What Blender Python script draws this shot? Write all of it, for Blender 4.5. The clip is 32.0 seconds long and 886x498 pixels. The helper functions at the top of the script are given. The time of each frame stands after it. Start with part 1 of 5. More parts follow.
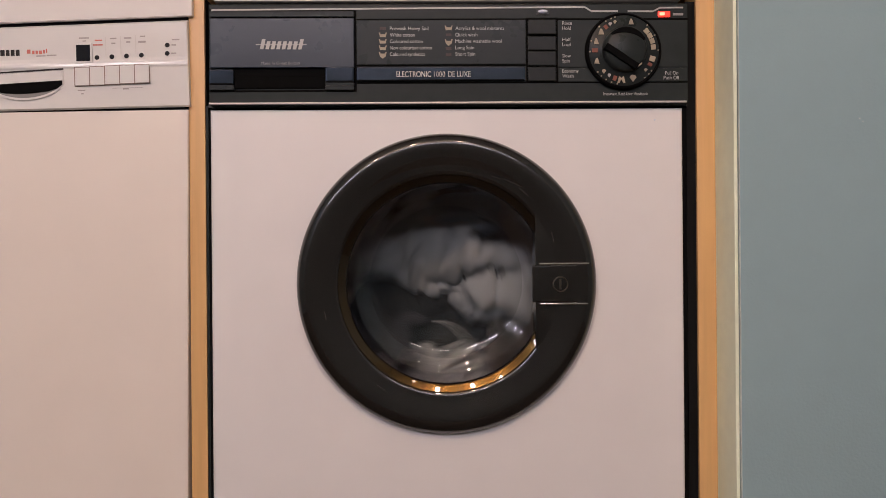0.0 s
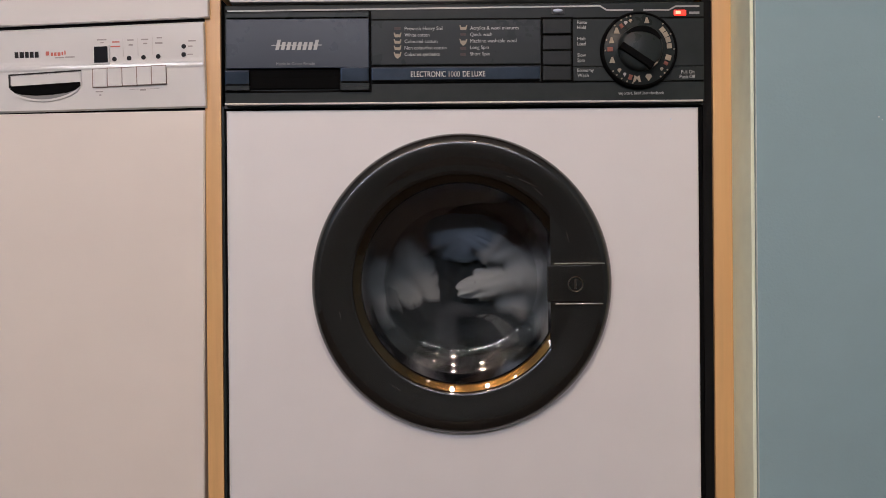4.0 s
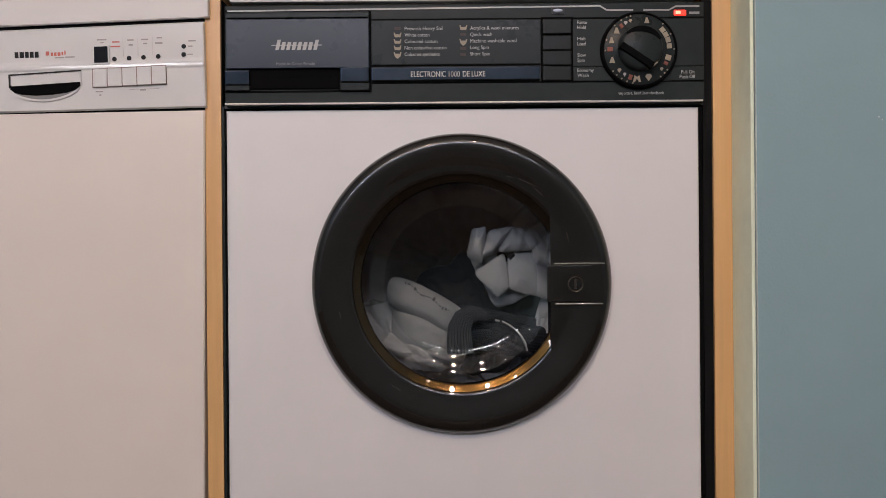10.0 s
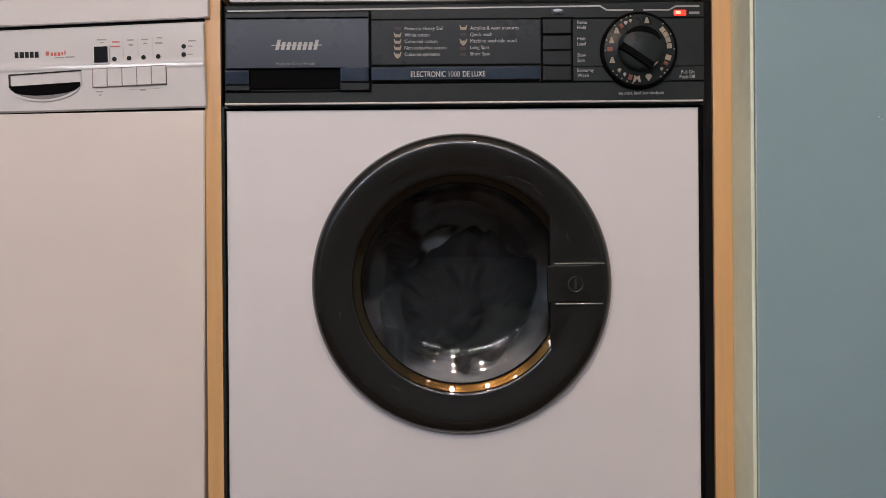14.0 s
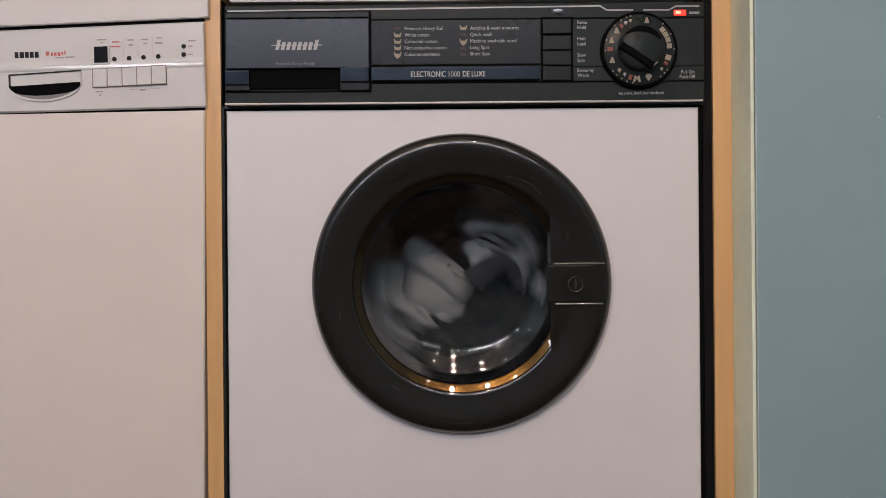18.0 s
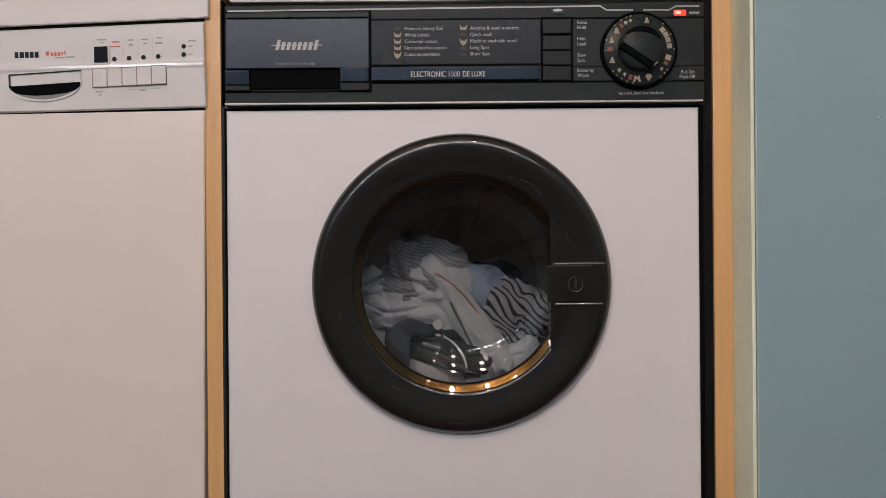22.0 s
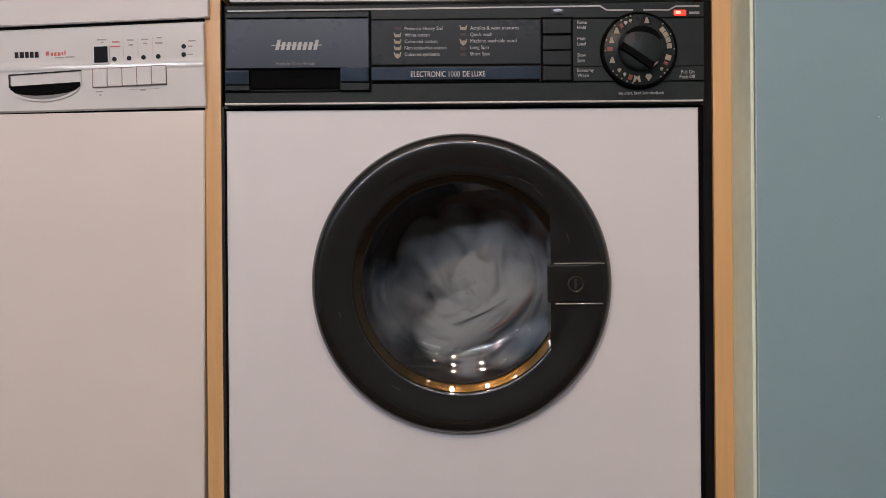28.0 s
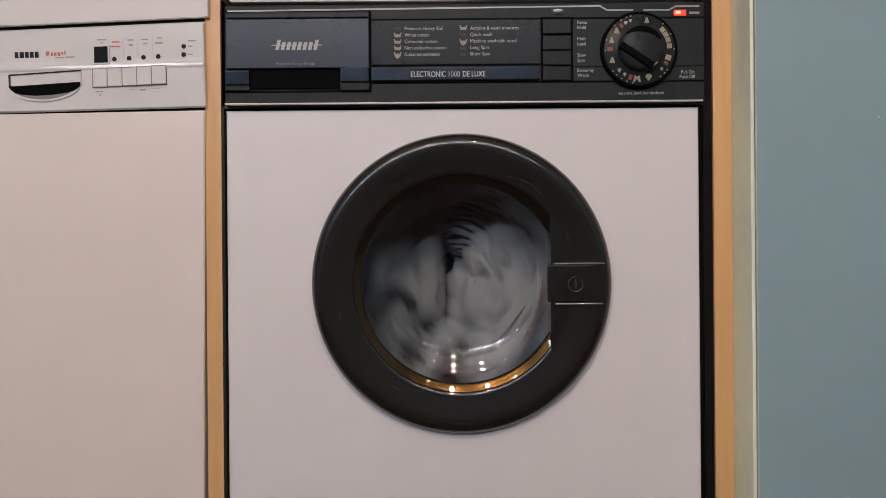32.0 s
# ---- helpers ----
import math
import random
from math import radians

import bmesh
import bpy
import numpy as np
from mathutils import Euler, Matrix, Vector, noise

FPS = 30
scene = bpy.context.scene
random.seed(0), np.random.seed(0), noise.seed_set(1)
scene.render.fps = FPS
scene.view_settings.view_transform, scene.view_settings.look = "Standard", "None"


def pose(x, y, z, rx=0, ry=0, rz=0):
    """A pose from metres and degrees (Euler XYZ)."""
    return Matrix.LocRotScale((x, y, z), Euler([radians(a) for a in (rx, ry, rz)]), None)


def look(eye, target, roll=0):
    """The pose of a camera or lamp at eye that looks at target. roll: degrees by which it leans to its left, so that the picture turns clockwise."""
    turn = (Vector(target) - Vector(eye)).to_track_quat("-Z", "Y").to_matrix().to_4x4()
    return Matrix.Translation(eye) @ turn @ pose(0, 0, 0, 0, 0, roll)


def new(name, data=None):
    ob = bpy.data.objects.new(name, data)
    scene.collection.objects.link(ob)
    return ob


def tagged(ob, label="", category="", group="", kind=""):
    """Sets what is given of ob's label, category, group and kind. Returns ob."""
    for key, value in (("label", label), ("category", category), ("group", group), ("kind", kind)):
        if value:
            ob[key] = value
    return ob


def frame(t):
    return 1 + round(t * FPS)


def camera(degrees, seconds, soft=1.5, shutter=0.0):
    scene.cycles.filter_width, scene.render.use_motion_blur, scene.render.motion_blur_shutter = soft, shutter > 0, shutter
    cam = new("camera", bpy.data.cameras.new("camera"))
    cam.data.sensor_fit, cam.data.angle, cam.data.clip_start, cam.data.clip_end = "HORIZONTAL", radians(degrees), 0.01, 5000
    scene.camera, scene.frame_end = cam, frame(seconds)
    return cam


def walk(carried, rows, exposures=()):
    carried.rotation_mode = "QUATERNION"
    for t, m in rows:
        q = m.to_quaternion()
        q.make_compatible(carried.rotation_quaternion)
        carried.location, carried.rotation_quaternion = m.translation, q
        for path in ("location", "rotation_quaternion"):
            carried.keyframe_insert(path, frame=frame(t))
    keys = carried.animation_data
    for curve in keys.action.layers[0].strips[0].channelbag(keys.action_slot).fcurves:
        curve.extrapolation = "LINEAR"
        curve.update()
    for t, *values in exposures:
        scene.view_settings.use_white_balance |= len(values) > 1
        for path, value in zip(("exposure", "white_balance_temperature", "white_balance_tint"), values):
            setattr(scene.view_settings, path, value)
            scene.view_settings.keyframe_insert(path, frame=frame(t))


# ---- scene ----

# ---------------------------------------------------------------- camera
# Picture grid: one unit is one pixel of the camera's view, 0.7 mm on the machine's front plane (y = 0),
# counted right and down, levelled by half a degree. EYE faces its middle.
S = 0.0007
DIST = 0.951
EYE = (0.0, -DIST, 0.533)
LEAN = 0.0082


def g(u, v, y=0.0):
    """Place in metres (x, z) on the camera's line of sight through a grid point, at depth y."""
    k = (DIST + y) / DIST * S
    du, dv = u - 784, v - 441
    return (du - dv * LEAN) * k, EYE[2] - (dv + du * LEAN) * k


cam = camera(60.0, 32.0, soft=0.5, shutter=1.0)


def aim(dx, dy):
    return look(EYE, (-dx * S, 0.0, EYE[2] + dy * S), -0.47)


walk(cam, [(0.0, aim(-26, 0)), (1.4, aim(-26, 0)), (1.5, aim(-26, -4)), (1.6, aim(-26, 1)), (1.7, aim(-26, 0)),
           (1.8, aim(-22, -2)), (1.9, aim(-18, -2)), (2.0, aim(-13, 0)), (2.1, aim(-12, -4)), (2.2, aim(-11, 0)),
           (2.3, aim(-11, 0)), (2.4, aim(-8, 2)), (2.5, aim(-1, 14)), (2.6, aim(0, 7)), (2.7, aim(0, 5)),
           (2.8, aim(0, 4)), (2.9, aim(0, 0.5)), (3.0, aim(0, 0)), (32.0, aim(0, 0))],
     exposures=[(0.0, 0.28, 6080, 27), (2.0, 0.28, 6060, 26.5), (3.0, 0.27, 5830, 22.5), (5.5, 0.24, 5550, 19), (32.0, 0.20, 5560, 18.5)])

# ---------------------------------------------------------------- world and lights
world = bpy.data.worlds.new("world")
scene.world = world
world.use_nodes = True
sky = world.node_tree.nodes.new("ShaderNodeTexSky")
sky.sky_type, sky.sun_disc = "NISHITA", False
sky.sun_elevation, sky.sun_rotation = radians(4), radians(120)
world.node_tree.links.new(sky.outputs[0], world.node_tree.nodes["Background"].inputs[0])
world.node_tree.nodes["Background"].inputs[1].default_value = 0.05

CEIL = 2.4
SPOTS = ((-0.95, -2.42, 26), (-0.36, -2.08, 33), (0.27, -2.05, 33), (0.73, -2.05, 2))


def lamp(name, kind, m, energy, color, **more):
    data = bpy.data.lights.new(name, kind)
    data.energy, data.color = energy, color
    if kind == "POINT":
        data.shadow_soft_size = more["size"]
    if kind == "AREA":
        data.shape, data.size, data.size_y = "RECTANGLE", more["size"], more["size_y"]
    ob = new(name, data)
    ob.matrix_basis = m
    return ob


for sx, sy, e in SPOTS:
    lamp("spot_bulb_light", "POINT", pose(sx, sy, CEIL - 0.19), e, (1.0, 0.70, 0.43), size=0.036)
lamp("strip_light_glow", "AREA", look((-0.48, -2.47, 1.62), (-0.48, -1.0, 1.0)), 18, (1.0, 0.965, 0.935), size=2.7, size_y=0.032)
lamp("wall_lamp_light", "POINT", pose(-1.88, -1.35, 1.45), 1.0, (0.55, 0.76, 1.0), size=0.008)


# ---------------------------------------------------------------- materials
def mat(name, color, rough=0.5, metal=0.0, var=0.0, scale=30.0, bump=0.0, bscale=200.0, coat=0.0, spec=0.5, emit=None, power=0.0, stretch=None):
    m = bpy.data.materials.new(name)
    m.use_nodes = True
    nt = m.node_tree
    b = nt.nodes["Principled BSDF"]
    b.inputs["Base Color"].default_value = (*color, 1)
    b.inputs["Roughness"].default_value = rough
    b.inputs["Metallic"].default_value = metal
    b.inputs["Specular IOR Level"].default_value = spec
    b.inputs["Coat Weight"].default_value = coat
    if emit:
        b.inputs["Emission Color"].default_value = (*emit, 1)
        b.inputs["Emission Strength"].default_value = power
    if not (var or bump):
        return m
    co = nt.nodes.new("ShaderNodeTexCoord")
    mp = nt.nodes.new("ShaderNodeMapping")
    if stretch:
        mp.inputs["Scale"].default_value = stretch
    nt.links.new(co.outputs["Object"], mp.inputs["Vector"])
    if var:
        n1 = nt.nodes.new("ShaderNodeTexNoise")
        n1.inputs["Scale"].default_value = scale
        n1.inputs["Detail"].default_value = 6
        n2 = nt.nodes.new("ShaderNodeTexNoise")
        n2.inputs["Scale"].default_value = scale * 0.12
        n2.inputs["Detail"].default_value = 3
        ad = nt.nodes.new("ShaderNodeMath")
        ad.operation = "ADD"
        ramp = nt.nodes.new("ShaderNodeMapRange")
        ramp.inputs["From Min"].default_value, ramp.inputs["From Max"].default_value = 0.7, 1.3
        ramp.inputs["To Min"].default_value, ramp.inputs["To Max"].default_value = 1 - var, 1 + var
        mul = nt.nodes.new("ShaderNodeMix")
        mul.data_type, mul.blend_type = "RGBA", "MULTIPLY"
        mul.inputs["Factor"].default_value = 1
        mul.inputs["A"].default_value = (*color, 1)
        comb = nt.nodes.new("ShaderNodeCombineColor")
        for n in (n1, n2):
            nt.links.new(mp.outputs[0], n.inputs["Vector"])
        nt.links.new(n1.outputs["Fac"], ad.inputs[0])
        nt.links.new(n2.outputs["Fac"], ad.inputs[1])
        nt.links.new(ad.outputs[0], ramp.inputs["Value"])
        for k in range(3):
            nt.links.new(ramp.outputs[0], comb.inputs[k])
        nt.links.new(comb.outputs[0], mul.inputs["B"])
        nt.links.new(mul.outputs["Result"], b.inputs["Base Color"])
        rr = nt.nodes.new("ShaderNodeMapRange")
        rr.inputs["To Min"].default_value, rr.inputs["To Max"].default_value = rough * 0.8, min(rough * 1.25, 1)
        nt.links.new(n1.outputs["Fac"], rr.inputs["Value"])
        nt.links.new(rr.outputs[0], b.inputs["Roughness"])
    if bump:
        n3 = nt.nodes.new("ShaderNodeTexNoise")
        n3.inputs["Scale"].default_value = bscale
        n3.inputs["Detail"].default_value = 4
        nt.links.new(mp.outputs[0], n3.inputs["Vector"])
        bp = nt.nodes.new("ShaderNodeBump")
        bp.inputs["Strength"].default_value = bump
        bp.inputs["Distance"].default_value = 0.002
        nt.links.new(n3.outputs["Fac"], bp.inputs["Height"])
        nt.links.new(bp.outputs[0], b.inputs["Normal"])
    return m


def striped(name, dark, light, scale, mix=0.5, wobble=2.0, rough=0.9, curl=0.6):
    """Knitted or printed stripes across a garment, along its own z."""
    m = mat(name, light, rough, bump=0.25, bscale=500)
    nt = m.node_tree
    co = nt.nodes.new("ShaderNodeTexCoord")
    wave = nt.nodes.new("ShaderNodeTexWave")
    wave.bands_direction = "Z"
    wave.inputs["Scale"].default_value = scale
    wave.inputs["Distortion"].default_value = wobble
    wave.inputs["Detail"].default_value = 0
    wave.inputs["Detail Scale"].default_value = curl
    ramp = nt.nodes.new("ShaderNodeValToRGB")
    ramp.color_ramp.elements[0].position, ramp.color_ramp.elements[1].position = mix - 0.08, mix + 0.08
    ramp.color_ramp.elements[0].color, ramp.color_ramp.elements[1].color = (*dark, 1), (*light, 1)
    nt.links.new(co.outputs["Object"], wave.inputs["Vector"])
    nt.links.new(wave.outputs["Fac"], ramp.inputs["Fac"])
    nt.links.new(ramp.outputs[0], nt.nodes["Principled BSDF"].inputs["Base Color"])
    return m


def glass(name, color, rough=0.02, gloss_share=0.045):
    """Thin moulded glass: looks straight through, with a thin gloss."""
    m = bpy.data.materials.new(name)
    m.use_nodes = True
    nt = m.node_tree
    nt.nodes.remove(nt.nodes["Principled BSDF"])
    clear = nt.nodes.new("ShaderNodeBsdfTransparent")
    clear.inputs["Color"].default_value = (*color, 1)
    gloss = nt.nodes.new("ShaderNodeBsdfGlossy")
    gloss.inputs["Roughness"].default_value = rough
    mix = nt.nodes.new("ShaderNodeMixShader")
    mix.inputs[0].default_value = gloss_share
    nt.links.new(clear.outputs[0], mix.inputs[1])
    nt.links.new(gloss.outputs[0], mix.inputs[2])
    nt.links.new(mix.outputs[0], nt.nodes["Material Output"].inputs["Surface"])
    return m



M_ENAMEL = mat("white_enamel", (0.75, 0.72, 0.715), 0.38, var=0.025, scale=14, bump=0.03, bscale=900)
# Dishwasher whites hold the light's tint: door warmer, lid and fascia cooler.
M_DW = mat("warm_lit_white_enamel", (0.775, 0.700, 0.635), 0.36, var=0.025, scale=12, bump=0.03, bscale=900)
M_LID = mat("cool_lit_white_enamel", (0.70, 0.665, 0.635), 0.4, var=0.03, scale=14, bump=0.03, bscale=900)
M_DWPLASTIC = mat("cream_white_plastic", (0.72, 0.700, 0.685), 0.09, var=0.03, scale=25, bump=0.02, bscale=700)
M_PANEL = mat("charcoal_plastic", (0.0225, 0.0268, 0.026), 0.34, var=0.12, scale=60, bump=0.04, bscale=1200, spec=0.12)
M_PANEL2 = mat("charcoal_plastic_smooth", (0.0225, 0.0268, 0.0265), 0.28, var=0.1, scale=50, spec=0.12)
M_KEY = mat("dark_key_plastic", (0.0155, 0.0175, 0.017), 0.36, var=0.2, scale=70, spec=0.15)
M_DRAWER = mat("slate_plastic", (0.014, 0.020, 0.032), 0.28, var=0.12, scale=40, spec=0.3)
M_BLACK = mat("black_plastic", (0.008, 0.008, 0.008), 0.4, var=0.15, scale=60)
# Black that stands in for shade in narrow gaps; also on the carcass.
M_SHADOW = mat("shadow_black", (0.008, 0.008, 0.008), 0.8, var=0.2, scale=60, spec=0.12)
# Black for plastic parts and for shade painted into recesses and gaps.
M_RECESS = mat("matt_black_plastic_and_shade", (0.004, 0.004, 0.004), 0.85, var=0.1, scale=60, spec=0.05)
M_RING = mat("smoked_plastic", (0.010, 0.0085, 0.007), 0.24, var=0.08, scale=30, coat=0.75, spec=0.25)
M_SCRATCH = mat("scratched_plastic", (0.04, 0.034, 0.029), 0.4)
# Dark plastic; the amber gloss tint paints the bulbs' golden reflection.
M_LIP = mat("amber_gloss_black_plastic", (0.006, 0.005, 0.004), 0.21, coat=0.45, spec=0.55)
M_LIP.node_tree.nodes["Principled BSDF"].inputs["Specular Tint"].default_value = (1.0, 0.56, 0.12, 1)
# Dark blue base stands in for the blue reflected in the silver.
M_SILVER = mat("satin_silver", (0.075, 0.090, 0.125), 0.10, metal=1.0, var=0.15, scale=60, bump=0.6, bscale=9)
M_TRIM = mat("pale_trim", (0.50, 0.47, 0.44), 0.48, metal=0.5, var=0.06, scale=60)
M_LINE = mat("dull_silver", (0.36, 0.35, 0.34), 0.5, metal=0.3, var=0.06, scale=60)
M_CHROME = mat("chrome", (0.75, 0.66, 0.55), 0.12, metal=1.0)
M_BRONZE = mat("dull_bronze", (0.10, 0.085, 0.07), 0.35, metal=1.0)
M_PRINT = mat("white_print", (0.47, 0.46, 0.44), 0.6)
M_PRINTDIM = mat("grey_print", (0.30, 0.29, 0.28), 0.6)
M_GOLD = mat("cream_print", (0.33, 0.27, 0.19), 0.5, var=0.1, scale=300)
M_DIMRUST = mat("dim_rust_print", (0.045, 0.022, 0.02), 0.6)
M_RUST = mat("rust_print", (0.20, 0.06, 0.035), 0.6)
M_REDPRINT = mat("red_print", (0.60, 0.16, 0.12), 0.6)
M_DARKPRINT = mat("dark_print", (0.025, 0.023, 0.023), 0.7, spec=0.2)
M_GREYPRINT = mat("mid_grey_print", (0.36, 0.33, 0.32), 0.6)
M_KEYGAP = mat("brown_joint", (0.22, 0.15, 0.12), 0.6)
M_RECESSGREY = mat("recess_shade_grey", (0.22, 0.21, 0.205), 0.4, var=0.05, scale=30)
M_PALEPRINT = mat("pale_grey_print", (0.55, 0.52, 0.50), 0.5)
M_DARKLAMP = mat("dark_lamp_lens", (0.012, 0.012, 0.013), 0.5, spec=0.2)
M_DISPLAY = mat("display_black", (0.006, 0.007, 0.009), 0.4, spec=0.08)
M_LED = mat("red_indicator", (0.6, 0.04, 0.02), 0.3, emit=(1.0, 0.04, 0.012), power=0.9)
M_LEDHOT = mat("red_indicator_core", (0.8, 0.2, 0.1), 0.3, emit=(1.0, 0.27, 0.13), power=2.2)
M_LENS = mat("bluish_white_gloss", (0.75, 0.80, 0.90), 0.05, coat=1.0)
M_WOOD = mat("oak_edging", (0.70, 0.422, 0.175), 0.36, var=0.10, scale=120, bump=0.12, bscale=400, stretch=(1, 1, 0.04))
M_WALL = mat("pale_teal_paint", (0.272, 0.385, 0.414), 0.7, var=0.03, scale=40, bump=0.22, bscale=260)
M_WALLEDGE = mat("worn_plaster_edge", (0.52, 0.57, 0.53), 0.8, var=0.12, scale=90, bump=0.3, bscale=300)
M_RETURN = mat("warm_lit_teal_paint", (0.88, 0.93, 0.72), 0.65, var=0.05, scale=50, bump=0.2, bscale=240)
M_ROOM = mat("teal_wall_paint", (0.28, 0.36, 0.39), 0.8, var=0.04, scale=10)
M_CEILING = mat("white_ceiling_paint", (0.75, 0.72, 0.66), 0.9, var=0.03, scale=10)
M_FLOOR = mat("brown_floor_vinyl", (0.075, 0.060, 0.048), 0.85, var=0.2, scale=15, spec=0.2)
M_WORKTOP = mat("dark_worktop", (0.06, 0.05, 0.045), 0.35, var=0.3, scale=120)
M_DRUM = mat("brushed_steel", (0.82, 0.75, 0.70), 0.55, metal=0.35, var=0.2, scale=60)
M_RUBBER = mat("grey_rubber", (0.05, 0.05, 0.052), 0.55, var=0.15, scale=60)
M_GLASS = glass("smoked_glass", (0.71, 0.725, 0.725), 0.004, 0.034)
M_GLASSWALL = glass("thick_smoked_glass", (0.79, 0.80, 0.80), 0.004, 0.055)
M_BEAD = glass("glint_bead", (0.95, 0.95, 0.93), 0.05, 0.35)
M_LAMP = mat("lamp_metal", (0.6, 0.58, 0.55), 0.3, metal=1.0)
M_COTTON = mat("white_cotton", (0.62, 0.63, 0.64), 0.9, var=0.06, scale=60, bump=0.35, bscale=420)
M_TERRY = mat("off_white_jersey", (0.52, 0.525, 0.52), 0.95, var=0.10, scale=90, bump=0.6, bscale=700)
M_BLUECLOTH = mat("pale_blue_cotton", (0.34, 0.41, 0.50), 0.9, var=0.06, scale=60, bump=0.3, bscale=420)
M_REDCLOTH = mat("faded_red_cotton", (0.15, 0.080, 0.066), 0.9, var=0.15, scale=60, bump=0.3, bscale=420)
M_BLACKCLOTH = mat("black_cotton", (0.022, 0.023, 0.026), 0.9, var=0.25, scale=60, bump=0.4, bscale=420)
M_RIB = striped("navy_rib", (0.010, 0.012, 0.017), (0.028, 0.029, 0.034), 75, 0.5, 1.2)
M_STRIPE = striped("black_and_white_stripes", (0.02, 0.02, 0.022), (0.40, 0.40, 0.41), 36, 0.30, 11.0, curl=0.8)
M_PINSTRIPE = striped("grey_pinstripe", (0.20, 0.20, 0.21), (0.38, 0.38, 0.38), 60, 0.16, 9.0, curl=0.5)
M_CUFF = mat("navy_knit", (0.060, 0.062, 0.072), 0.9, var=0.2, scale=200, bump=0.4, bscale=900)
M_THREAD = mat("dim_grey_yarn", (0.075, 0.076, 0.08), 0.95)
M_STITCHSHADE = mat("grey_thread_and_fold_shade", (0.14, 0.14, 0.14), 0.9)
M_PIPING = mat("white_piping", (0.75, 0.75, 0.73), 0.8)
M_BUTTON = mat("pearl_button", (0.72, 0.72, 0.71), 0.2)
M_PINK = mat("pink_stitching", (0.50, 0.20, 0.15), 0.9)


# ---------------------------------------------------------------- mesh helpers
def thing(name, place, label, category, group="", kind=""):
    ob = new(name)
    ob.empty_display_size = 0.05
    ob.location = place
    return tagged(ob, label, category, group, kind)


def finish(name, bm, material, parent=None, label="", smooth=False):
    me = bpy.data.meshes.new(name)
    bmesh.ops.recalc_face_normals(bm, faces=bm.faces)
    if smooth:
        for f in bm.faces:
            f.smooth = True
    bm.to_mesh(me)
    bm.free()
    me.materials.append(material)
    ob = new(name, me)
    if parent is not None:
        ob.parent = parent
        p, off = parent, Vector((0, 0, 0))
        while p is not None:
            off += p.location
            p = p.parent
        ob.location = -off
    if label:
        ob["label"] = label
    return ob


def part(name, bm, material, parent, label="", smooth=False):
    return finish(name, bm, material, parent, label, smooth)


def add_box(bm, x0, x1, y0, y1, z0, z1, bevel=0.0, seg=2):
    vs = [bm.verts.new(p) for p in ((x0, y0, z0), (x1, y0, z0), (x1, y1, z0), (x0, y1, z0), (x0, y0, z1), (x1, y0, z1), (x1, y1, z1), (x0, y1, z1))]
    fs = [bm.faces.new([vs[i] for i in q]) for q in ((0, 1, 5, 4), (1, 2, 6, 5), (2, 3, 7, 6), (3, 0, 4, 7), (4, 5, 6, 7), (3, 2, 1, 0))]
    if bevel:
        es = {e for f in fs for e in f.edges}
        bmesh.ops.bevel(bm, geom=list(es), offset=bevel, segments=seg, affect="EDGES", profile=0.6)
    return bm


def box(x0, x1, y0, y1, z0, z1, bevel=0.0, seg=2):
    return add_box(bmesh.new(), x0, x1, y0, y1, z0, z1, bevel, seg)


def gbox(u0, v0, u1, v1, y0, y1, bevel=0.0, bm=None, seg=2):
    """A block whose front face covers a rectangle of the grid at depth y0."""
    cx, cz = g((u0 + u1) / 2, (v0 + v1) / 2, y0)
    k = S * (DIST + y0) / DIST / 2
    hw, hh = (u1 - u0) * k, (v1 - v0) * k
    return add_box(bm or bmesh.new(), cx - hw, cx + hw, y0, y1, cz - hh, cz + hh, bevel, seg)


def prism(points, y0, y1, bevel=0.0):
    """A plate with the outline of the grid points, from depth y0 back to y1."""
    bm = bmesh.new()
    front = [bm.verts.new((g(u, v, y0)[0], y0, g(u, v, y0)[1])) for u, v in points]
    back = [bm.verts.new((p.co.x, y1, p.co.z)) for p in front]
    f = bm.faces.new(front)
    bm.faces.new(back[::-1])
    n = len(front)
    for i in range(n):
        bm.faces.new((front[i], back[i], back[(i + 1) % n], front[(i + 1) % n]))
    if bevel:
        bmesh.ops.bevel(bm, geom=list(f.edges), offset=bevel, segments=2, affect="EDGES")
    return bm


def lathe(profile, cx, cz, seg=96, closed=False, a0=0.0, a1=360.0):
    """Turns a profile of (radius, y) about the axis along y through (cx, cz)."""
    bm = bmesh.new()
    full = a1 - a0 >= 359.9
    count = seg if full else seg + 1
    rings = []
    for i in range(count):
        a = radians(a0 + (a1 - a0) * i / seg)
        rings.append([bm.verts.new((cx + r * math.cos(a), y, cz + r * math.sin(a))) for r, y in profile])
    m = len(profile)
    for i in range(seg):
        p, q = rings[i], rings[(i + 1) % count]
        for j in range(m if closed else m - 1):
            bm.faces.new((p[j], q[j], q[(j + 1) % m], p[(j + 1) % m]))
    bmesh.ops.remove_doubles(bm, verts=bm.verts, dist=1e-6)
    return bm


def disc(cx, cz, r, y0, y1, seg=32, bevel=0.0):
    b = min(bevel, r * 0.9)
    prof = [(1e-7, y0), (r - b, y0), (r - b * 0.3, y0 + b * 0.3), (r, y0 + b), (r, y1), (1e-7, y1)] if b else [(1e-7, y0), (r, y0), (r, y1), (1e-7, y1)]
    return lathe(prof, cx, cz, seg)


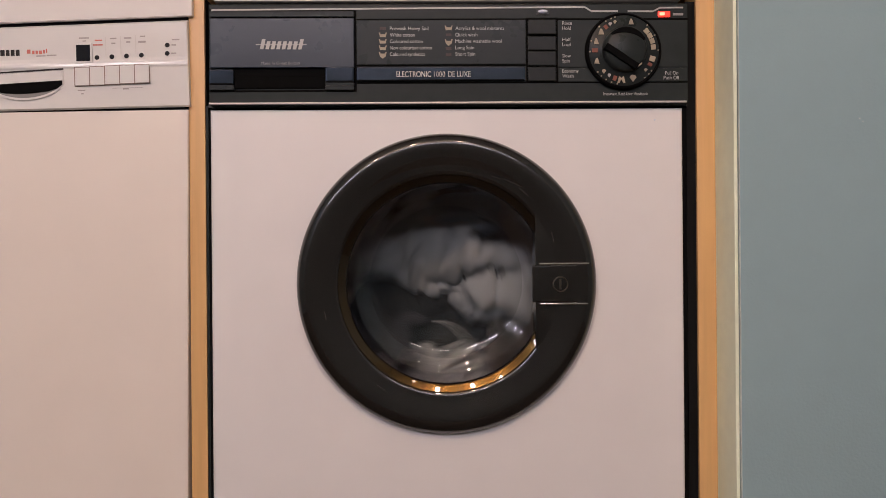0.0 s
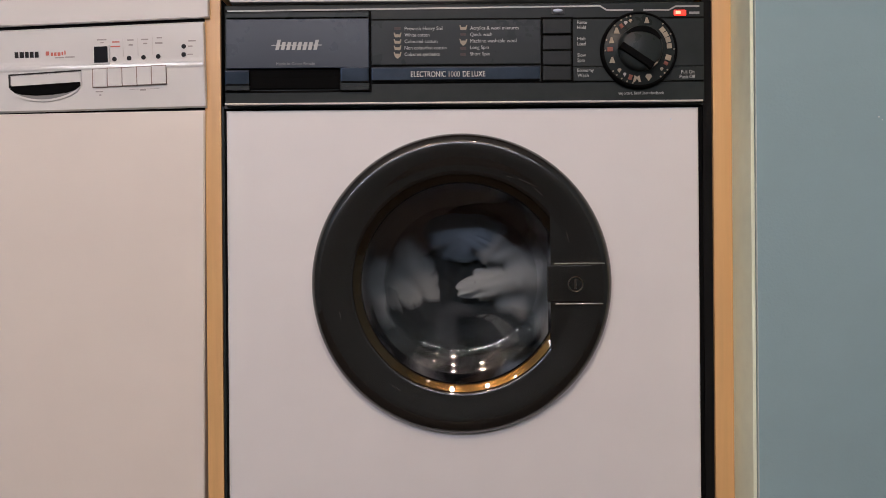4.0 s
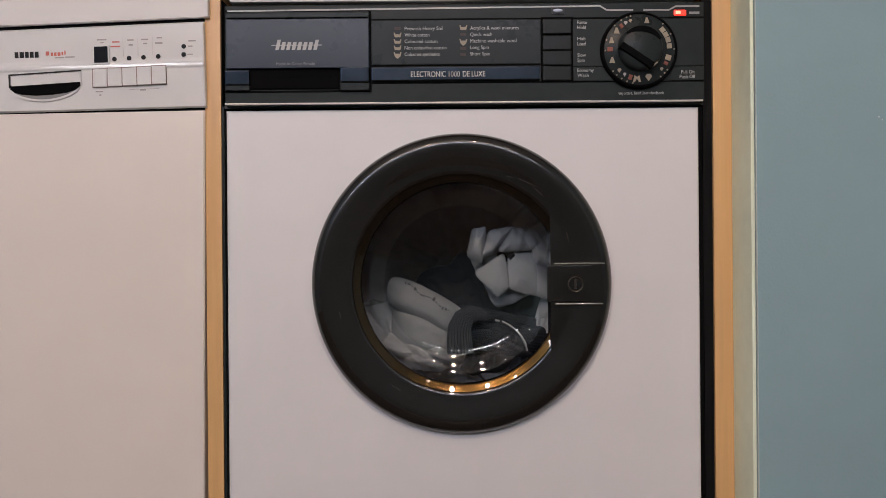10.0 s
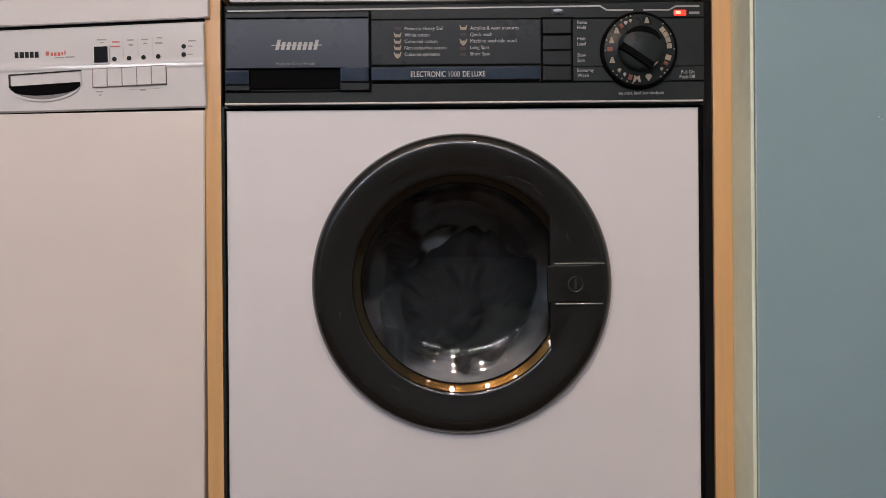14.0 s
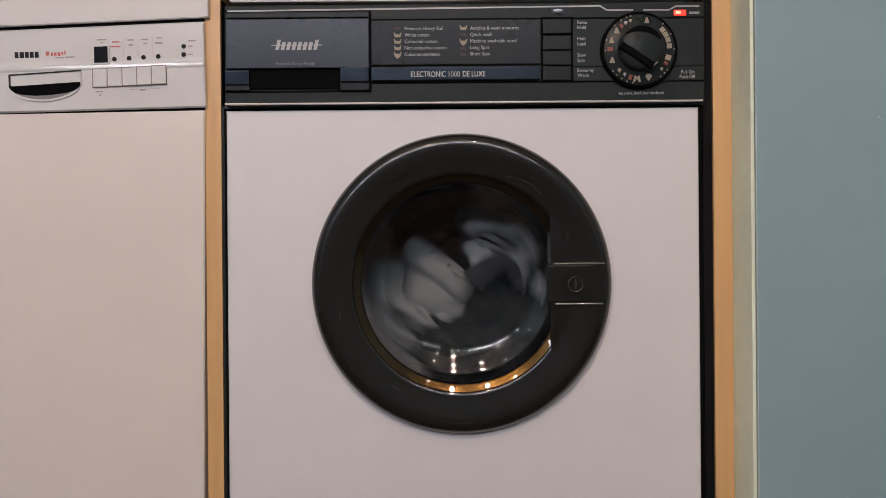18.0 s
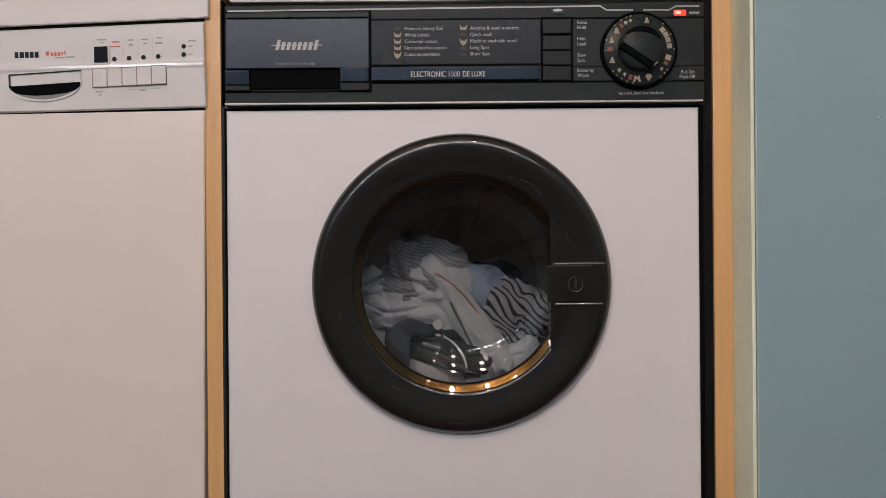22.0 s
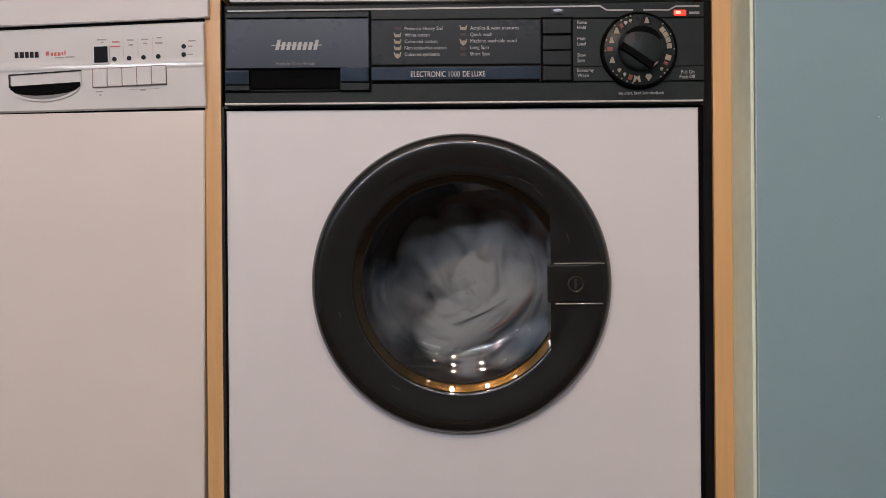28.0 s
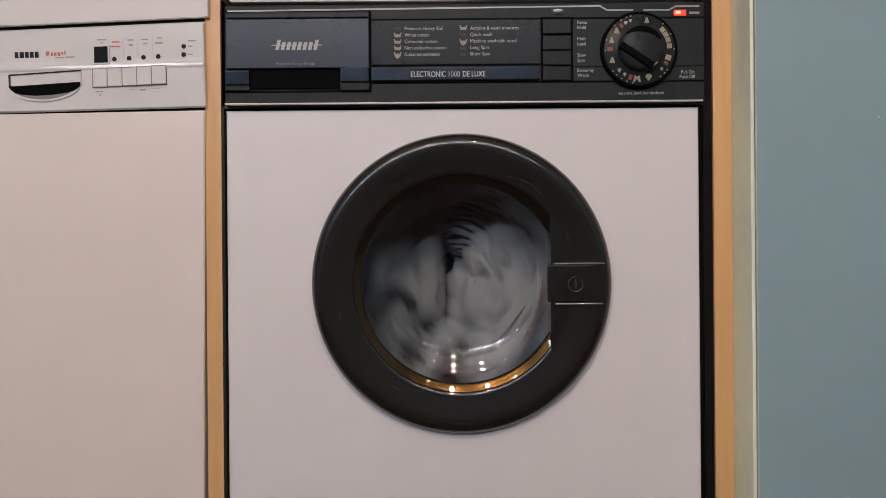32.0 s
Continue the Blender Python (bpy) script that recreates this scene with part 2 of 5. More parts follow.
def letters(name, text, u, v, height, y, material, parent, width=None, bold=0.0):
    """Raised print: the text starts at the grid point and is height units tall."""
    cu = bpy.data.curves.new(name, "FONT")
    cu.body, cu.size, cu.extrude, cu.offset = text, 1.0, 0.0, bold
    tmp = bpy.data.objects.new(name, cu)
    me = bpy.data.meshes.new_from_object(tmp)
    bpy.data.objects.remove(tmp)
    bm = bmesh.new()
    bm.from_mesh(me)
    bpy.data.meshes.remove(me)
    xs = [q.co.x for q in bm.verts]
    ys = [q.co.y for q in bm.verts]
    w, h = max(xs) - min(xs), max(max(ys) - 0.0, 0.3)
    k = S * (DIST + y) / DIST
    sz = height * k / h
    sx = width * k / w if width else sz
    x0, z0 = g(u, v, y)
    lo = min(xs)
    for q in bm.verts:
        q.co = Vector((x0 + (q.co.x - lo) * sx, y, z0 - height * k + q.co.y * sz))
    return part(name, bm, material, parent)


def bars(name, rects, y, material, parent, label=""):
    """Print that cannot be read: small flat bars."""
    bm = bmesh.new()
    for u0, v0, u1, v1 in rects:
        gbox(u0, v0, u1, v1, y - 0.0003, y + 0.0006, bm=bm)
    return part(name, bm, material, parent, label)


def plate_with_hole(x0, x1, z0, z1, cx, cz, r, y0, y1, seg=96):
    bm = bmesh.new()
    rows = []
    for i in range(seg):
        a = 2 * math.pi * (i + 0.5) / seg
        c, s = math.cos(a), math.sin(a)
        tx = (x1 - cx) / c if c > 1e-9 else ((x0 - cx) / c if c < -1e-9 else 1e9)
        tz = (z1 - cz) / s if s > 1e-9 else ((z0 - cz) / s if s < -1e-9 else 1e9)
        d = min(tx, tz)
        px, pz = cx + c * d, cz + s * d
        b = 0.0022
        qx = min(max(px, x0 + b), x1 - b)
        qz = min(max(pz, z0 + b), z1 - b)
        rows.append([bm.verts.new(p) for p in ((cx + c * r, y1, cz + s * r), (cx + c * r, y0, cz + s * r), (qx, y0, qz), (px, y0 + b, pz), (px, y1, pz))])
    for i in range(seg):
        p, q = rows[i], rows[(i + 1) % seg]
        for j in range(5):
            bm.faces.new((p[j], q[j], q[(j + 1) % 5], p[(j + 1) % 5]))
    # square the four corners
    for cxn, czn in ((x0, z0), (x1, z0), (x0, z1), (x1, z1)):
        for lvl, b in ((3, 0), (2, 0.0022), (4, 0)):
            tx = cxn + (b if cxn == x0 else -b)
            tz = czn + (b if czn == z0 else -b)
            best = min((rw[lvl] for rw in rows), key=lambda w: (w.co.x - tx) ** 2 + (w.co.z - tz) ** 2)
            best.co.x, best.co.z = tx, tz
    return bm


# ---------------------------------------------------------------- the room
def room():
    def slab(name, label, material, *b):
        ob = finish(name, box(*b), material)
        return tagged(ob, label, name.split("_")[0], kind="structure")

    slab("floor", "dark brown vinyl kitchen floor", M_FLOOR, -1.95, 1.55, -2.6, 0.7, -0.1, 0.0)
    slab("ceiling", "white painted kitchen ceiling", M_CEILING, -1.95, 1.55, -2.6, 0.7, CEIL, CEIL + 0.1)
    slab("wall_north", "pale teal kitchen wall behind the appliances", M_ROOM, -1.95, 1.55, 0.62, 0.72, 0, CEIL)
    slab("wall_south", "pale teal kitchen wall across the room", M_ROOM, -1.95, 1.55, -2.7, -2.6, 0, CEIL)
    slab("wall_east", "pale teal kitchen side wall", M_ROOM, 1.45, 1.55, -2.6, 0.62, 0, CEIL)
    slab("wall_west", "pale teal kitchen side wall", M_ROOM, -2.05, -1.95, -2.6, 0.62, 0, CEIL)
    # the wall stub beside the appliances, proud of the end panel
    xe = g(1335, 441, -0.062)[0]
    wall = thing("wall_stub", (xe, -0.06, 0), "pale teal painted wall beside the washing machine", "wall", kind="structure")
    part("wall_face", box(xe + 0.0035, 1.45, -0.062, 0.62, 0, CEIL), M_WALL, wall)
    # Same teal paint as the face; the warm light on it is put into the colour.
    part("wall_return", box(xe - 0.0005, xe + 0.0035, -0.056, 0.60, 0, CEIL), M_RETURN, wall, "teal wall return, coloured cream for its warm light")
    # worn plaster arris along the corner, slightly uneven
    bm = bmesh.new()
    rows = []
    for i in range(60):
        z = CEIL * i / 59
        w1 = 0.0012 * noise.noise((z * 9, 0, 0))
        w2 = 0.0010 * noise.noise((z * 21, 5, 0))
        rows.append([bm.verts.new(p) for p in ((xe + 0.0024 + w1 * 0.3, -0.0600, z), (xe + 0.0030 + w2 * 0.3, -0.0624, z), (xe + 0.0037 + w2 * 0.3, -0.0627, z), (xe + 0.0046, -0.0600, z))])
    for p, q in zip(rows, rows[1:]):
        for j in range(4):
            bm.faces.new((p[j], p[(j + 1) % 4], q[(j + 1) % 4], q[j]))
    part("corner_edge", bm, M_WALLEDGE, wall, "chipped pale plaster edge of the wall", True)
    seam = g(1297.6, 441, 0.004)[0]
    part("dark_seam", box(seam - 0.0008, seam + 0.0012, 0.0035, 0.3, 0, 0.87), M_SHADOW, wall, "dark seam beside the wall")
    for u, v, r in ((1556, 207, 0.0007), (1562, 212, 0.0005), (1541, 640, 0.0004)):
        cx, cz = g(u, v, -0.0625)
        part("paint_fleck", disc(cx, cz, r, -0.0626, -0.061, 10), M_PIPING, wall, "tiny white paint fleck")
    # worktop over the appliances
    top = thing("worktop", (-0.4, 0.3, 0.872), "dark laminate worktop over the appliances", "worktop")
    part("slab", box(-1.95, xe - 0.004, -0.03, 0.62, 0.874, 0.914, 0.004), M_WORKTOP, top)


def end_panel(u0, u1, y0, label):
    x0, x1 = g(u0, 441, y0)[0], g(u1, 441, y0)[0]
    ob = thing("end_panel", ((x0 + x1) / 2, y0, 0), label, "panel", "end panels of the worktop")
    part("board", box(x0 + 0.0005, x1 - 0.0005, y0 + 0.0012, 0.6, 0, 0.872), M_WOOD, ob)
    part("edging", box(x0, x1, y0, y0 + 0.0012, 0.0, 0.872, 0.0005), M_WOOD, ob, "oak effect edging strip")
    return ob


def lamps():
    for sx, sy, _ in SPOTS:
        spot = thing("ceiling_spotlight", (sx, sy, CEIL), "small metal ceiling spotlight with a warm bulb", "lamp", "ceiling spotlights")
        part("ceiling_rose", box(sx - 0.05, sx + 0.05, sy - 0.05, sy + 0.05, CEIL - 0.022, CEIL, 0.004), M_LAMP, spot)
        part("stem", box(sx - 0.006, sx + 0.006, sy - 0.006, sy + 0.006, CEIL - 0.11, CEIL - 0.02), M_LAMP, spot)
        bm = bmesh.new()
        bmesh.ops.create_cone(bm, cap_ends=True, segments=24, radius1=0.024, radius2=0.02, depth=0.04, matrix=Matrix.Translation((sx, sy, CEIL - 0.126)))
        part("holder", bm, M_LAMP, spot)
        # Unseen shade, added to keep the bulb's light off the ceiling.
        shade = [(0.020, 0.030), (0.042, 0.014), (0.052, -0.012), (0.0505, -0.012), (0.0405, 0.0125), (0.0185, 0.0285)]
        bm = lathe(shade, 0, 0, 32, closed=True)
        bmesh.ops.transform(bm, matrix=Matrix.Translation((sx, sy, CEIL - 0.178)) @ Matrix.Rotation(radians(90), 4, "X"), verts=bm.verts)
        part("shade", bm, M_LAMP, spot, "unseen metal shade keeping light off the ceiling", True)
    wl = thing("wall_lamp", (-1.95, -1.35, 1.45), "small cool white lamp on the side wall", "lamp")
    part("lamp_base", box(-1.95, -1.91, -1.38, -1.32, 1.42, 1.48, 0.006), M_LAMP, wl)
    strip = thing("strip_light", (-0.48, -2.55, 1.62), "white wall-mounted fluorescent strip light", "lamp")
    part("casing", box(-1.86, 0.90, -2.6, -2.49, 1.59, 1.66, 0.005), M_DWPLASTIC, strip)


room()
end_panel(365, 393, 0.002, "oak edged worktop end panel between dishwasher and washing machine")
end_panel(1264, 1297, 0.002, "oak edged worktop end panel beside the wall")
lamps()

# ---------------------------------------------------------------- washing machine
DU, DV = 817.6, 502.6                      # door centre on the grid
DX, DZ = g(DU, DV, -0.02)
XL, XR = g(397, 441)[0], g(1246, 441)[0]
PZ0 = g(819, 187)[1]                   # foot of the control panel
TOPZ = g(819, 6)[1]


def washing_machine():
    wm = thing("washing_machine", ((XL + XR) / 2, 0.28, 0), "white front-loading washing machine with charcoal control panel", "washing machine")
    # carcass
    part("side_panel", box(XL, XL + 0.012, 0.012, 0.56, 0.02, TOPZ), M_SHADOW, wm)
    part("side_panel", box(XR - 0.012, XR, 0.012, 0.56, 0.02, TOPZ), M_SHADOW, wm)
    part("back_panel", box(XL + 0.012, XR - 0.012, 0.55, 0.56, 0.02, TOPZ), M_SHADOW, wm)
    part("base", box(XL + 0.012, XR - 0.012, 0.014, 0.55, 0.02, 0.04), M_SHADOW, wm)
    part("plinth", box(XL + 0.004, XR - 0.004, 0.006, 0.012, 0.0, 0.09, 0.002), M_BLACK, wm)
    part("lid", box(g(410, 441)[0], g(1236, 441)[0], -0.004, 0.56, TOPZ + 0.002, TOPZ + 0.026, 0.003), M_ENAMEL, wm, "white enamel lid")
    fx0, fx1 = g(402, 441)[0], g(1238.5, 441)[0]
    part("front_panel", plate_with_hole(fx0, fx1, 0.095, g(819, 193)[1], DX, DZ, 0.150, 0.0, 0.012), M_ENAMEL, wm, "white enamelled front panel")
    part("side_trim", gbox(1239.5, 189, 1246, 1050, 0.003, 0.012), M_RECESS, wm, "dark side trim")
    part("side_trim", gbox(396, 189, 400, 1050, 0.003, 0.012), M_PANEL, wm, "dark side trim")
    # Black strips stand in for the shade in the gaps beside the machine.
    part("side_gap_filler", gbox(1246.5, 0, 1263.5, 1100, 0.008, 0.03), M_SHADOW, wm, "black filler for the shaded side gap")
    part("side_gap_filler", gbox(392, 0, 397, 1100, 0.008, 0.03), M_SHADOW, wm, "black filler for the shaded side gap")
    # small pale glossy specks on the enamel
    for u, v, r in ((1187, 211, 0.0011), (700, 640, 0.0006), (1092, 388, 0.0005)):
        cx, cz = g(u, v)
        part("glossy_speck", disc(cx, cz, r, -0.0004, 0.002, 12, 0.0003), M_LENS, wm, "small added glossy speck", True)
    panel(wm)
    door(wm)
    return wm


def panel(wm):
    Y = -0.006
    body = part("control_panel", gbox(397, 6, 1247, 184, Y, 0.012, 0.002), M_PANEL, wm, "charcoal plastic control panel")
    kids = body
    part("lower_trim", gbox(397, 179.5, 1245, 183, Y - 0.0035, Y, 0.0008), M_TRIM, kids, "pale metallic trim line")
    part("shadow_groove", gbox(397, 184, 1245, 189, 0.004, 0.012), M_BLACK, kids)
    # raised middle field and dark joints
    part("programme_field", gbox(657, 35, 957, 114, Y - 0.0012, Y, 0.0006), M_PANEL2, kids, "smooth dark programme chart field")
    part("dial_field", gbox(1014, 34, 1246, 117, Y - 0.0012, Y, 0.0006), M_PANEL, kids)
    part("dial_field_foot", gbox(1016, 119, 1246, 143, Y - 0.002, Y, 0.0008), M_PANEL, kids)
    part("joint", gbox(657, 31.5, 1246, 34.5, Y - 0.0004, Y), M_RECESS, kids)
    part("joint", gbox(657, 114.5, 957, 117, Y - 0.0004, Y), M_RECESS, kids)
    part("joint", gbox(657, 144, 1246, 146.5, Y - 0.0004, Y), M_RECESS, kids)
    # stepped silver line along the top
    def line(pts, w=1.4):
        out = [(u, v - w) for u, v in pts] + [(u, v + w) for u, v in pts[::-1]]
        part("silver_line", prism(out, Y - 0.001, Y), M_LINE, kids, "silver decorative line")
    line([(402, 20), (1062, 10.5), (1074, 18), (1121, 17.5)])
    line([(1139, 17.5), (1184, 17.5), (1196, 11), (1238, 10.5)])
    # detergent drawer
    dr = part("detergent_drawer", gbox(399, 33, 653, 121, Y - 0.005, Y, 0.001), M_DRAWER, wm, "slate grey detergent drawer front")
    yd = Y - 0.005
    part("drawer_top", gbox(399, 22, 653, 31.5, yd, Y, 0.001), M_PANEL2, dr)
    part("drawer_foot", gbox(602, 152, 653, 160, yd, Y, 0.001), M_PANEL2, dr)
    part("drawer_side", gbox(603, 147, 653, 152, yd, Y), M_PANEL2, dr)
    part("drawer_side", gbox(399, 152, 441, 160, yd, Y), M_PANEL2, dr)
    # Flat plates coloured black in place of the recess's shade.
    part("grip_recess", gbox(441, 121, 602, 158.5, Y - 0.0009, Y), M_RECESS, dr, "finger recess, its shade coloured black")
    part("grip_back", gbox(443, 136, 600, 157, Y - 0.0022, Y, 0.001), M_RECESS, dr)
    part("end_cap", gbox(397, 124, 441, 151.5, yd - 0.001, Y, 0.002), M_SILVER, dr, "silver end cap tinted for its blue reflection")
    part("end_cap", gbox(602, 118, 653, 146, yd - 0.001, Y, 0.002), M_SILVER, dr, "silver end cap tinted for its blue reflection")
    part("drawer_gap", gbox(653, 19, 657, 163, Y - 0.0012, Y, 0.0), M_RECESS, dr)
    part("drawer_gap", gbox(398, 17.5, 653, 20.5, Y - 0.0008, Y, 0.0), M_RECESS, dr)
    part("drawer_gap", gbox(398, 160.5, 655, 163.5, Y - 0.0008, Y, 0.0), M_RECESS, dr)
    # maker's badge as plain strokes
    bars("badge", [(480, 79.4, 569, 80.8)], yd, M_PRINT, dr, "cream stroke through the maker's badge")
    for k in range(8):
        u, w = 487 + 9.6 * k, 6.2
        v0, v1 = (70.5 if k in (0, 7) else 74.5), 88.5
        lean = (v1 - v0) * 0.22
        part("badge_block", prism([(u + lean, v0), (u + w + lean, v0), (u + w, v1), (u, v1)], yd - 0.0004, yd + 0.001), M_PRINT, dr, "slanted cream badge block")
    letters("origin_print", "Made in Great Britain", 489, 110.5, 5.2, yd - 0.0004, M_PRINTDIM, dr, width=68)
    # silver model strip
    st = part("model_strip", gbox(657, 118, 956, 142.5, Y - 0.0045, Y, 0.0015), M_SILVER, kids, "polished model strip tinted for its blue reflection")
    letters("model_print", "ELECTRONIC", 727, 126.5, 9.8, Y - 0.0052, M_PRINT, kids, width=62, bold=0.012)
    letters("model_print", "1000", 794, 126.3, 9.6, Y - 0.0052, M_PRINTDIM, kids, width=20, bold=0.012)
    letters("model_print", "DE LUXE", 819, 126, 9.6, Y - 0.0052, M_PRINT, kids, width=40, bold=0.012)
    # programme chart
    yp = Y - 0.0016
    left = ("Prewash Heavy Soil", "White cotton", "Coloured cotton", "Non colourfast cotton", "Coloured synthetics")
    right = ("Acrylics & wool mixtures", "Quick wash", "Machine washable wool", "Long Spin", "Short Spin")
    lw, rw = (68, 44, 58, 74, 62), (86, 39, 82, 33, 35)
    for i in range(5):
        letters("programme_print", left[i], 716, 47.5 + 11.4 * i, 6.2, yp, M_PRINT, kids, width=lw[i])
        letters("programme_print", right[i], 832, 46.5 + 11.4 * i, 6.2, yp, M_PRINT, kids, width=rw[i])

    def tub(u, v, m, foot=False):
        pts = [(u - 7, v - 4), (u - 5, v - 4), (u - 4, v - 1), (u + 4, v - 1), (u + 5, v - 4), (u + 7, v - 4), (u + 5, v + 4)]
        pts += [(u, v + 8), (u - 5, v + 4)] if foot else [(u - 5, v + 4)]
        part("wash_symbol", prism(pts, yp, Y), m, kids)
    for i in range(4):
        tub(703.5, 62 + 11.4 * i, M_GOLD, i == 3)
    tub(820, 49, M_GOLD)
    tub(820, 73, M_GOLD, True)
    for rc in ((698, 48, 709, 53), (815, 59, 825, 63), (815, 83, 825, 88), (815, 94, 825, 99)):
        bars("faint_symbol", [rc], yp, M_DIMRUST, kids)
    # push buttons
    for i, (v0, v1) in enumerate(((33, 59.5), (62.5, 88), (89.5, 115), (117, 142.5))):
        b = part("push_button", gbox(961, v0, 1011.5, v1, Y - (0.0035 if i else 0.005), Y, 0.0012), M_KEY, kids, "dark square push button")
    bm = gbox(957.5, 30, 1014.5, 145, Y - 0.0006, Y)
    part("button_well", bm, M_RECESS, kids)
    for i, (a, b2) in enumerate((("Rinse", "Hold"), ("Half", "Load"), ("Slow", "Spin"), ("Economy", "Wash"))):
        w = (17, 15, 15, 29)[i]
        letters("button_print", a, 1022, 36.5 + 29 * i - (2 if i == 3 else 0), 6, yp - 0.0006, M_PRINT, kids, width=w)
        letters("button_print", b2, 1022, 45.5 + 29 * i - (2 if i == 3 else 0), 6, yp - 0.0006, M_PRINT, kids, width=(15, 15, 13, 20)[i])
    letters("knob_print", "Pull On", 1206, 124, 6.2, Y - 0.0025, M_PRINT, kids, width=23)
    letters("knob_print", "Push Off", 1203, 132.5, 6.2, Y - 0.0025, M_PRINT, kids, width=28)
    letters("handbook_print", "Important, Read User Handbook", 1095, 162.5, 5.0, Y - 0.0005, M_PRINT, kids, width=80)
    bars("lamp_print", [(1220, 20.5, 1238, 24.5)], Y - 0.0004, M_PRINTDIM, kids)
    # indicator lamp and lens
    led = part("indicator_lamp", gbox(1193, 17, 1215, 27.5, Y - 0.002, Y, 0.0012), M_LED, kids, "glowing red indicator lamp")
    part("indicator_core", gbox(1196, 19, 1205, 24.5, Y - 0.0024, Y - 0.0015, 0.0004), M_LEDHOT, kids)
    part("lens_bezel", gbox(976, 14.5, 999, 25, Y - 0.0012, Y, 0.0008), M_BLACK, kids)
    # Lens coloured bluish white to paint the cool light's glint.
    bm = bmesh.new()
    cx, cz = g(987, 19.5, Y)
    bmesh.ops.create_uvsphere(bm, u_segments=24, v_segments=12, radius=1.0, matrix=Matrix.Translation((cx, Y - 0.0008, cz)) @ Matrix.Diagonal((0.0062, 0.003, 0.0024, 1)))
    part("bluish_lens", bm, M_LENS, kids, "small lens coloured bluish for its reflected glint", True)
    dial(wm, Y)


def dial(wm, Y):
    cx, cz = g(1131.5, 88, Y - 0.006)
    r = 66 * S * 0.985
    d = part("programme_dial", lathe([(1e-7, Y - 0.010), (r * 0.60, Y - 0.010), (r * 0.64, Y - 0.0085), (r * 0.93, Y - 0.0075), (r * 0.985, Y - 0.006), (r, Y - 0.003), (r, Y)], cx, cz, 80),
             M_PANEL2, wm, "black programme dial with cream symbols", True)
    part("dial_rim", lathe([(r * 1.04, Y - 0.0003), (r * 1.035, Y - 0.005), (r * 1.0, Y - 0.0082), (r * 0.965, Y - 0.0084), (r * 0.952, Y - 0.0068)], cx, cz, 80), M_RECESS, d, "black dial rim", True)
    k = r * 0.58
    part("knob", lathe([(1e-7, Y - 0.019), (k * 0.80, Y - 0.019), (k * 0.93, Y - 0.0175), (k, Y - 0.015), (k * 1.05, Y - 0.009)], cx, cz, 64), M_PANEL2, d, "dark knob", True)
    # shade of the grip ridge painted black: a bar for its flank, a crescent above it
    bm = box(-k * 0.86, k * 0.90, -0.006, 0.003, -k * 0.62, -k * 0.30, 0.0012)
    bmesh.ops.transform(bm, matrix=Matrix.Translation((cx, Y - 0.0165, cz)) @ Matrix.Rotation(radians(34), 4, "Y"), verts=bm.verts)
    part("knob_grip_shade", bm, M_RECESS, d, "black bar painting the grip's shaded flank")
    arc = [(k * 0.97 * math.sin(radians(w)), k * 0.97 * math.cos(radians(w))) for w in range(-46, 67, 8)]
    arc += [(k * (0.70 + 0.18 * abs((w - 10) / 56) ** 2) * math.sin(radians(w)), k * (0.70 + 0.18 * abs((w - 10) / 56) ** 2) * math.cos(radians(w))) for w in range(66, -47, -8)]
    bm = bmesh.new()
    front = [bm.verts.new((cx + x, Y - 0.0196, cz + z)) for x, z in arc]
    back = [bm.verts.new((cx + x, Y - 0.014, cz + z)) for x, z in arc]
    bm.faces.new(front)
    for i in range(len(arc)):
        bm.faces.new((front[i], back[i], back[(i + 1) % len(arc)], front[(i + 1) % len(arc)]))
    bmesh.ops.recalc_face_normals(bm, faces=bm.faces)
    part("knob_top_shade", bm, M_RECESS, d, "black crescent painting the shade at the knob's top")
    bm = box(k * 0.74, k * 1.02, -0.0003, 0.001, -k * 0.10, k * 0.14, 0.0003)
    bmesh.ops.transform(bm, matrix=Matrix.Translation((cx, Y - 0.0162, cz)) @ Matrix.Rotation(radians(50), 4, "Y"), verts=bm.verts)
    part("pointer_mark", bm, M_GOLD, d, "cream pointer mark")

    def at(angle, rad):
        a = radians(angle)
        return cx + r * rad * math.sin(a), cz + r * rad * math.cos(a)
    yk = Y - 0.0088

    def symbol(angle, w, h, material, kind):
        px, pz = at(angle, 0.795)
        bm = bmesh.new()
        if kind == "tri":
            pts = [(-w, -h), (w, -h), (w * 0.25, h), (-w * 0.25, h)]
        elif kind == "drop":
            pts = [(-w, h * 0.3), (-w * 0.5, h), (w * 0.5, h), (w, h * 0.3), (0, -h)]
        elif kind == "wave":
            pts = [(-w, -h), (-w * 0.5, -h), (0, h * 0.1), (w * 0.5, -h), (w, -h), (w * 0.6, h), (0, h * 0.5), (-w * 0.6, h)]
        else:
            pts = [(-w, -h), (w, -h), (w, h), (-w, h)]
        f = [bm.verts.new((x, -0.0003, z)) for x, z in pts]
        b = [bm.verts.new((x, 0.0012, z)) for x, z in pts]
        bm.faces.new(f)
        n = len(f)
        for i in range(n):
            bm.faces.new((f[i], b[i], b[(i + 1) % n], f[(i + 1) % n]))
        bmesh.ops.transform(bm, matrix=Matrix.Translation((px, yk, pz)) @ Matrix.Rotation(radians(angle if kind == "bar" else 0), 4, "Y"), verts=bm.verts)
        part("dial_symbol", bm, material, d)
    mm = 0.001
    symbol(14, 3.2 * mm, 3.4 * mm, M_GOLD, "tri")
    for a in (50, 61, 72, 84):
        symbol(a, 3.1 * mm, 2.9 * mm, M_GOLD, "bar")
    symbol(107, 3.2 * mm, 3.4 * mm, M_GOLD, "bar")
    symbol(119, 2.0 * mm, 2.6 * mm, M_RUST, "bar")
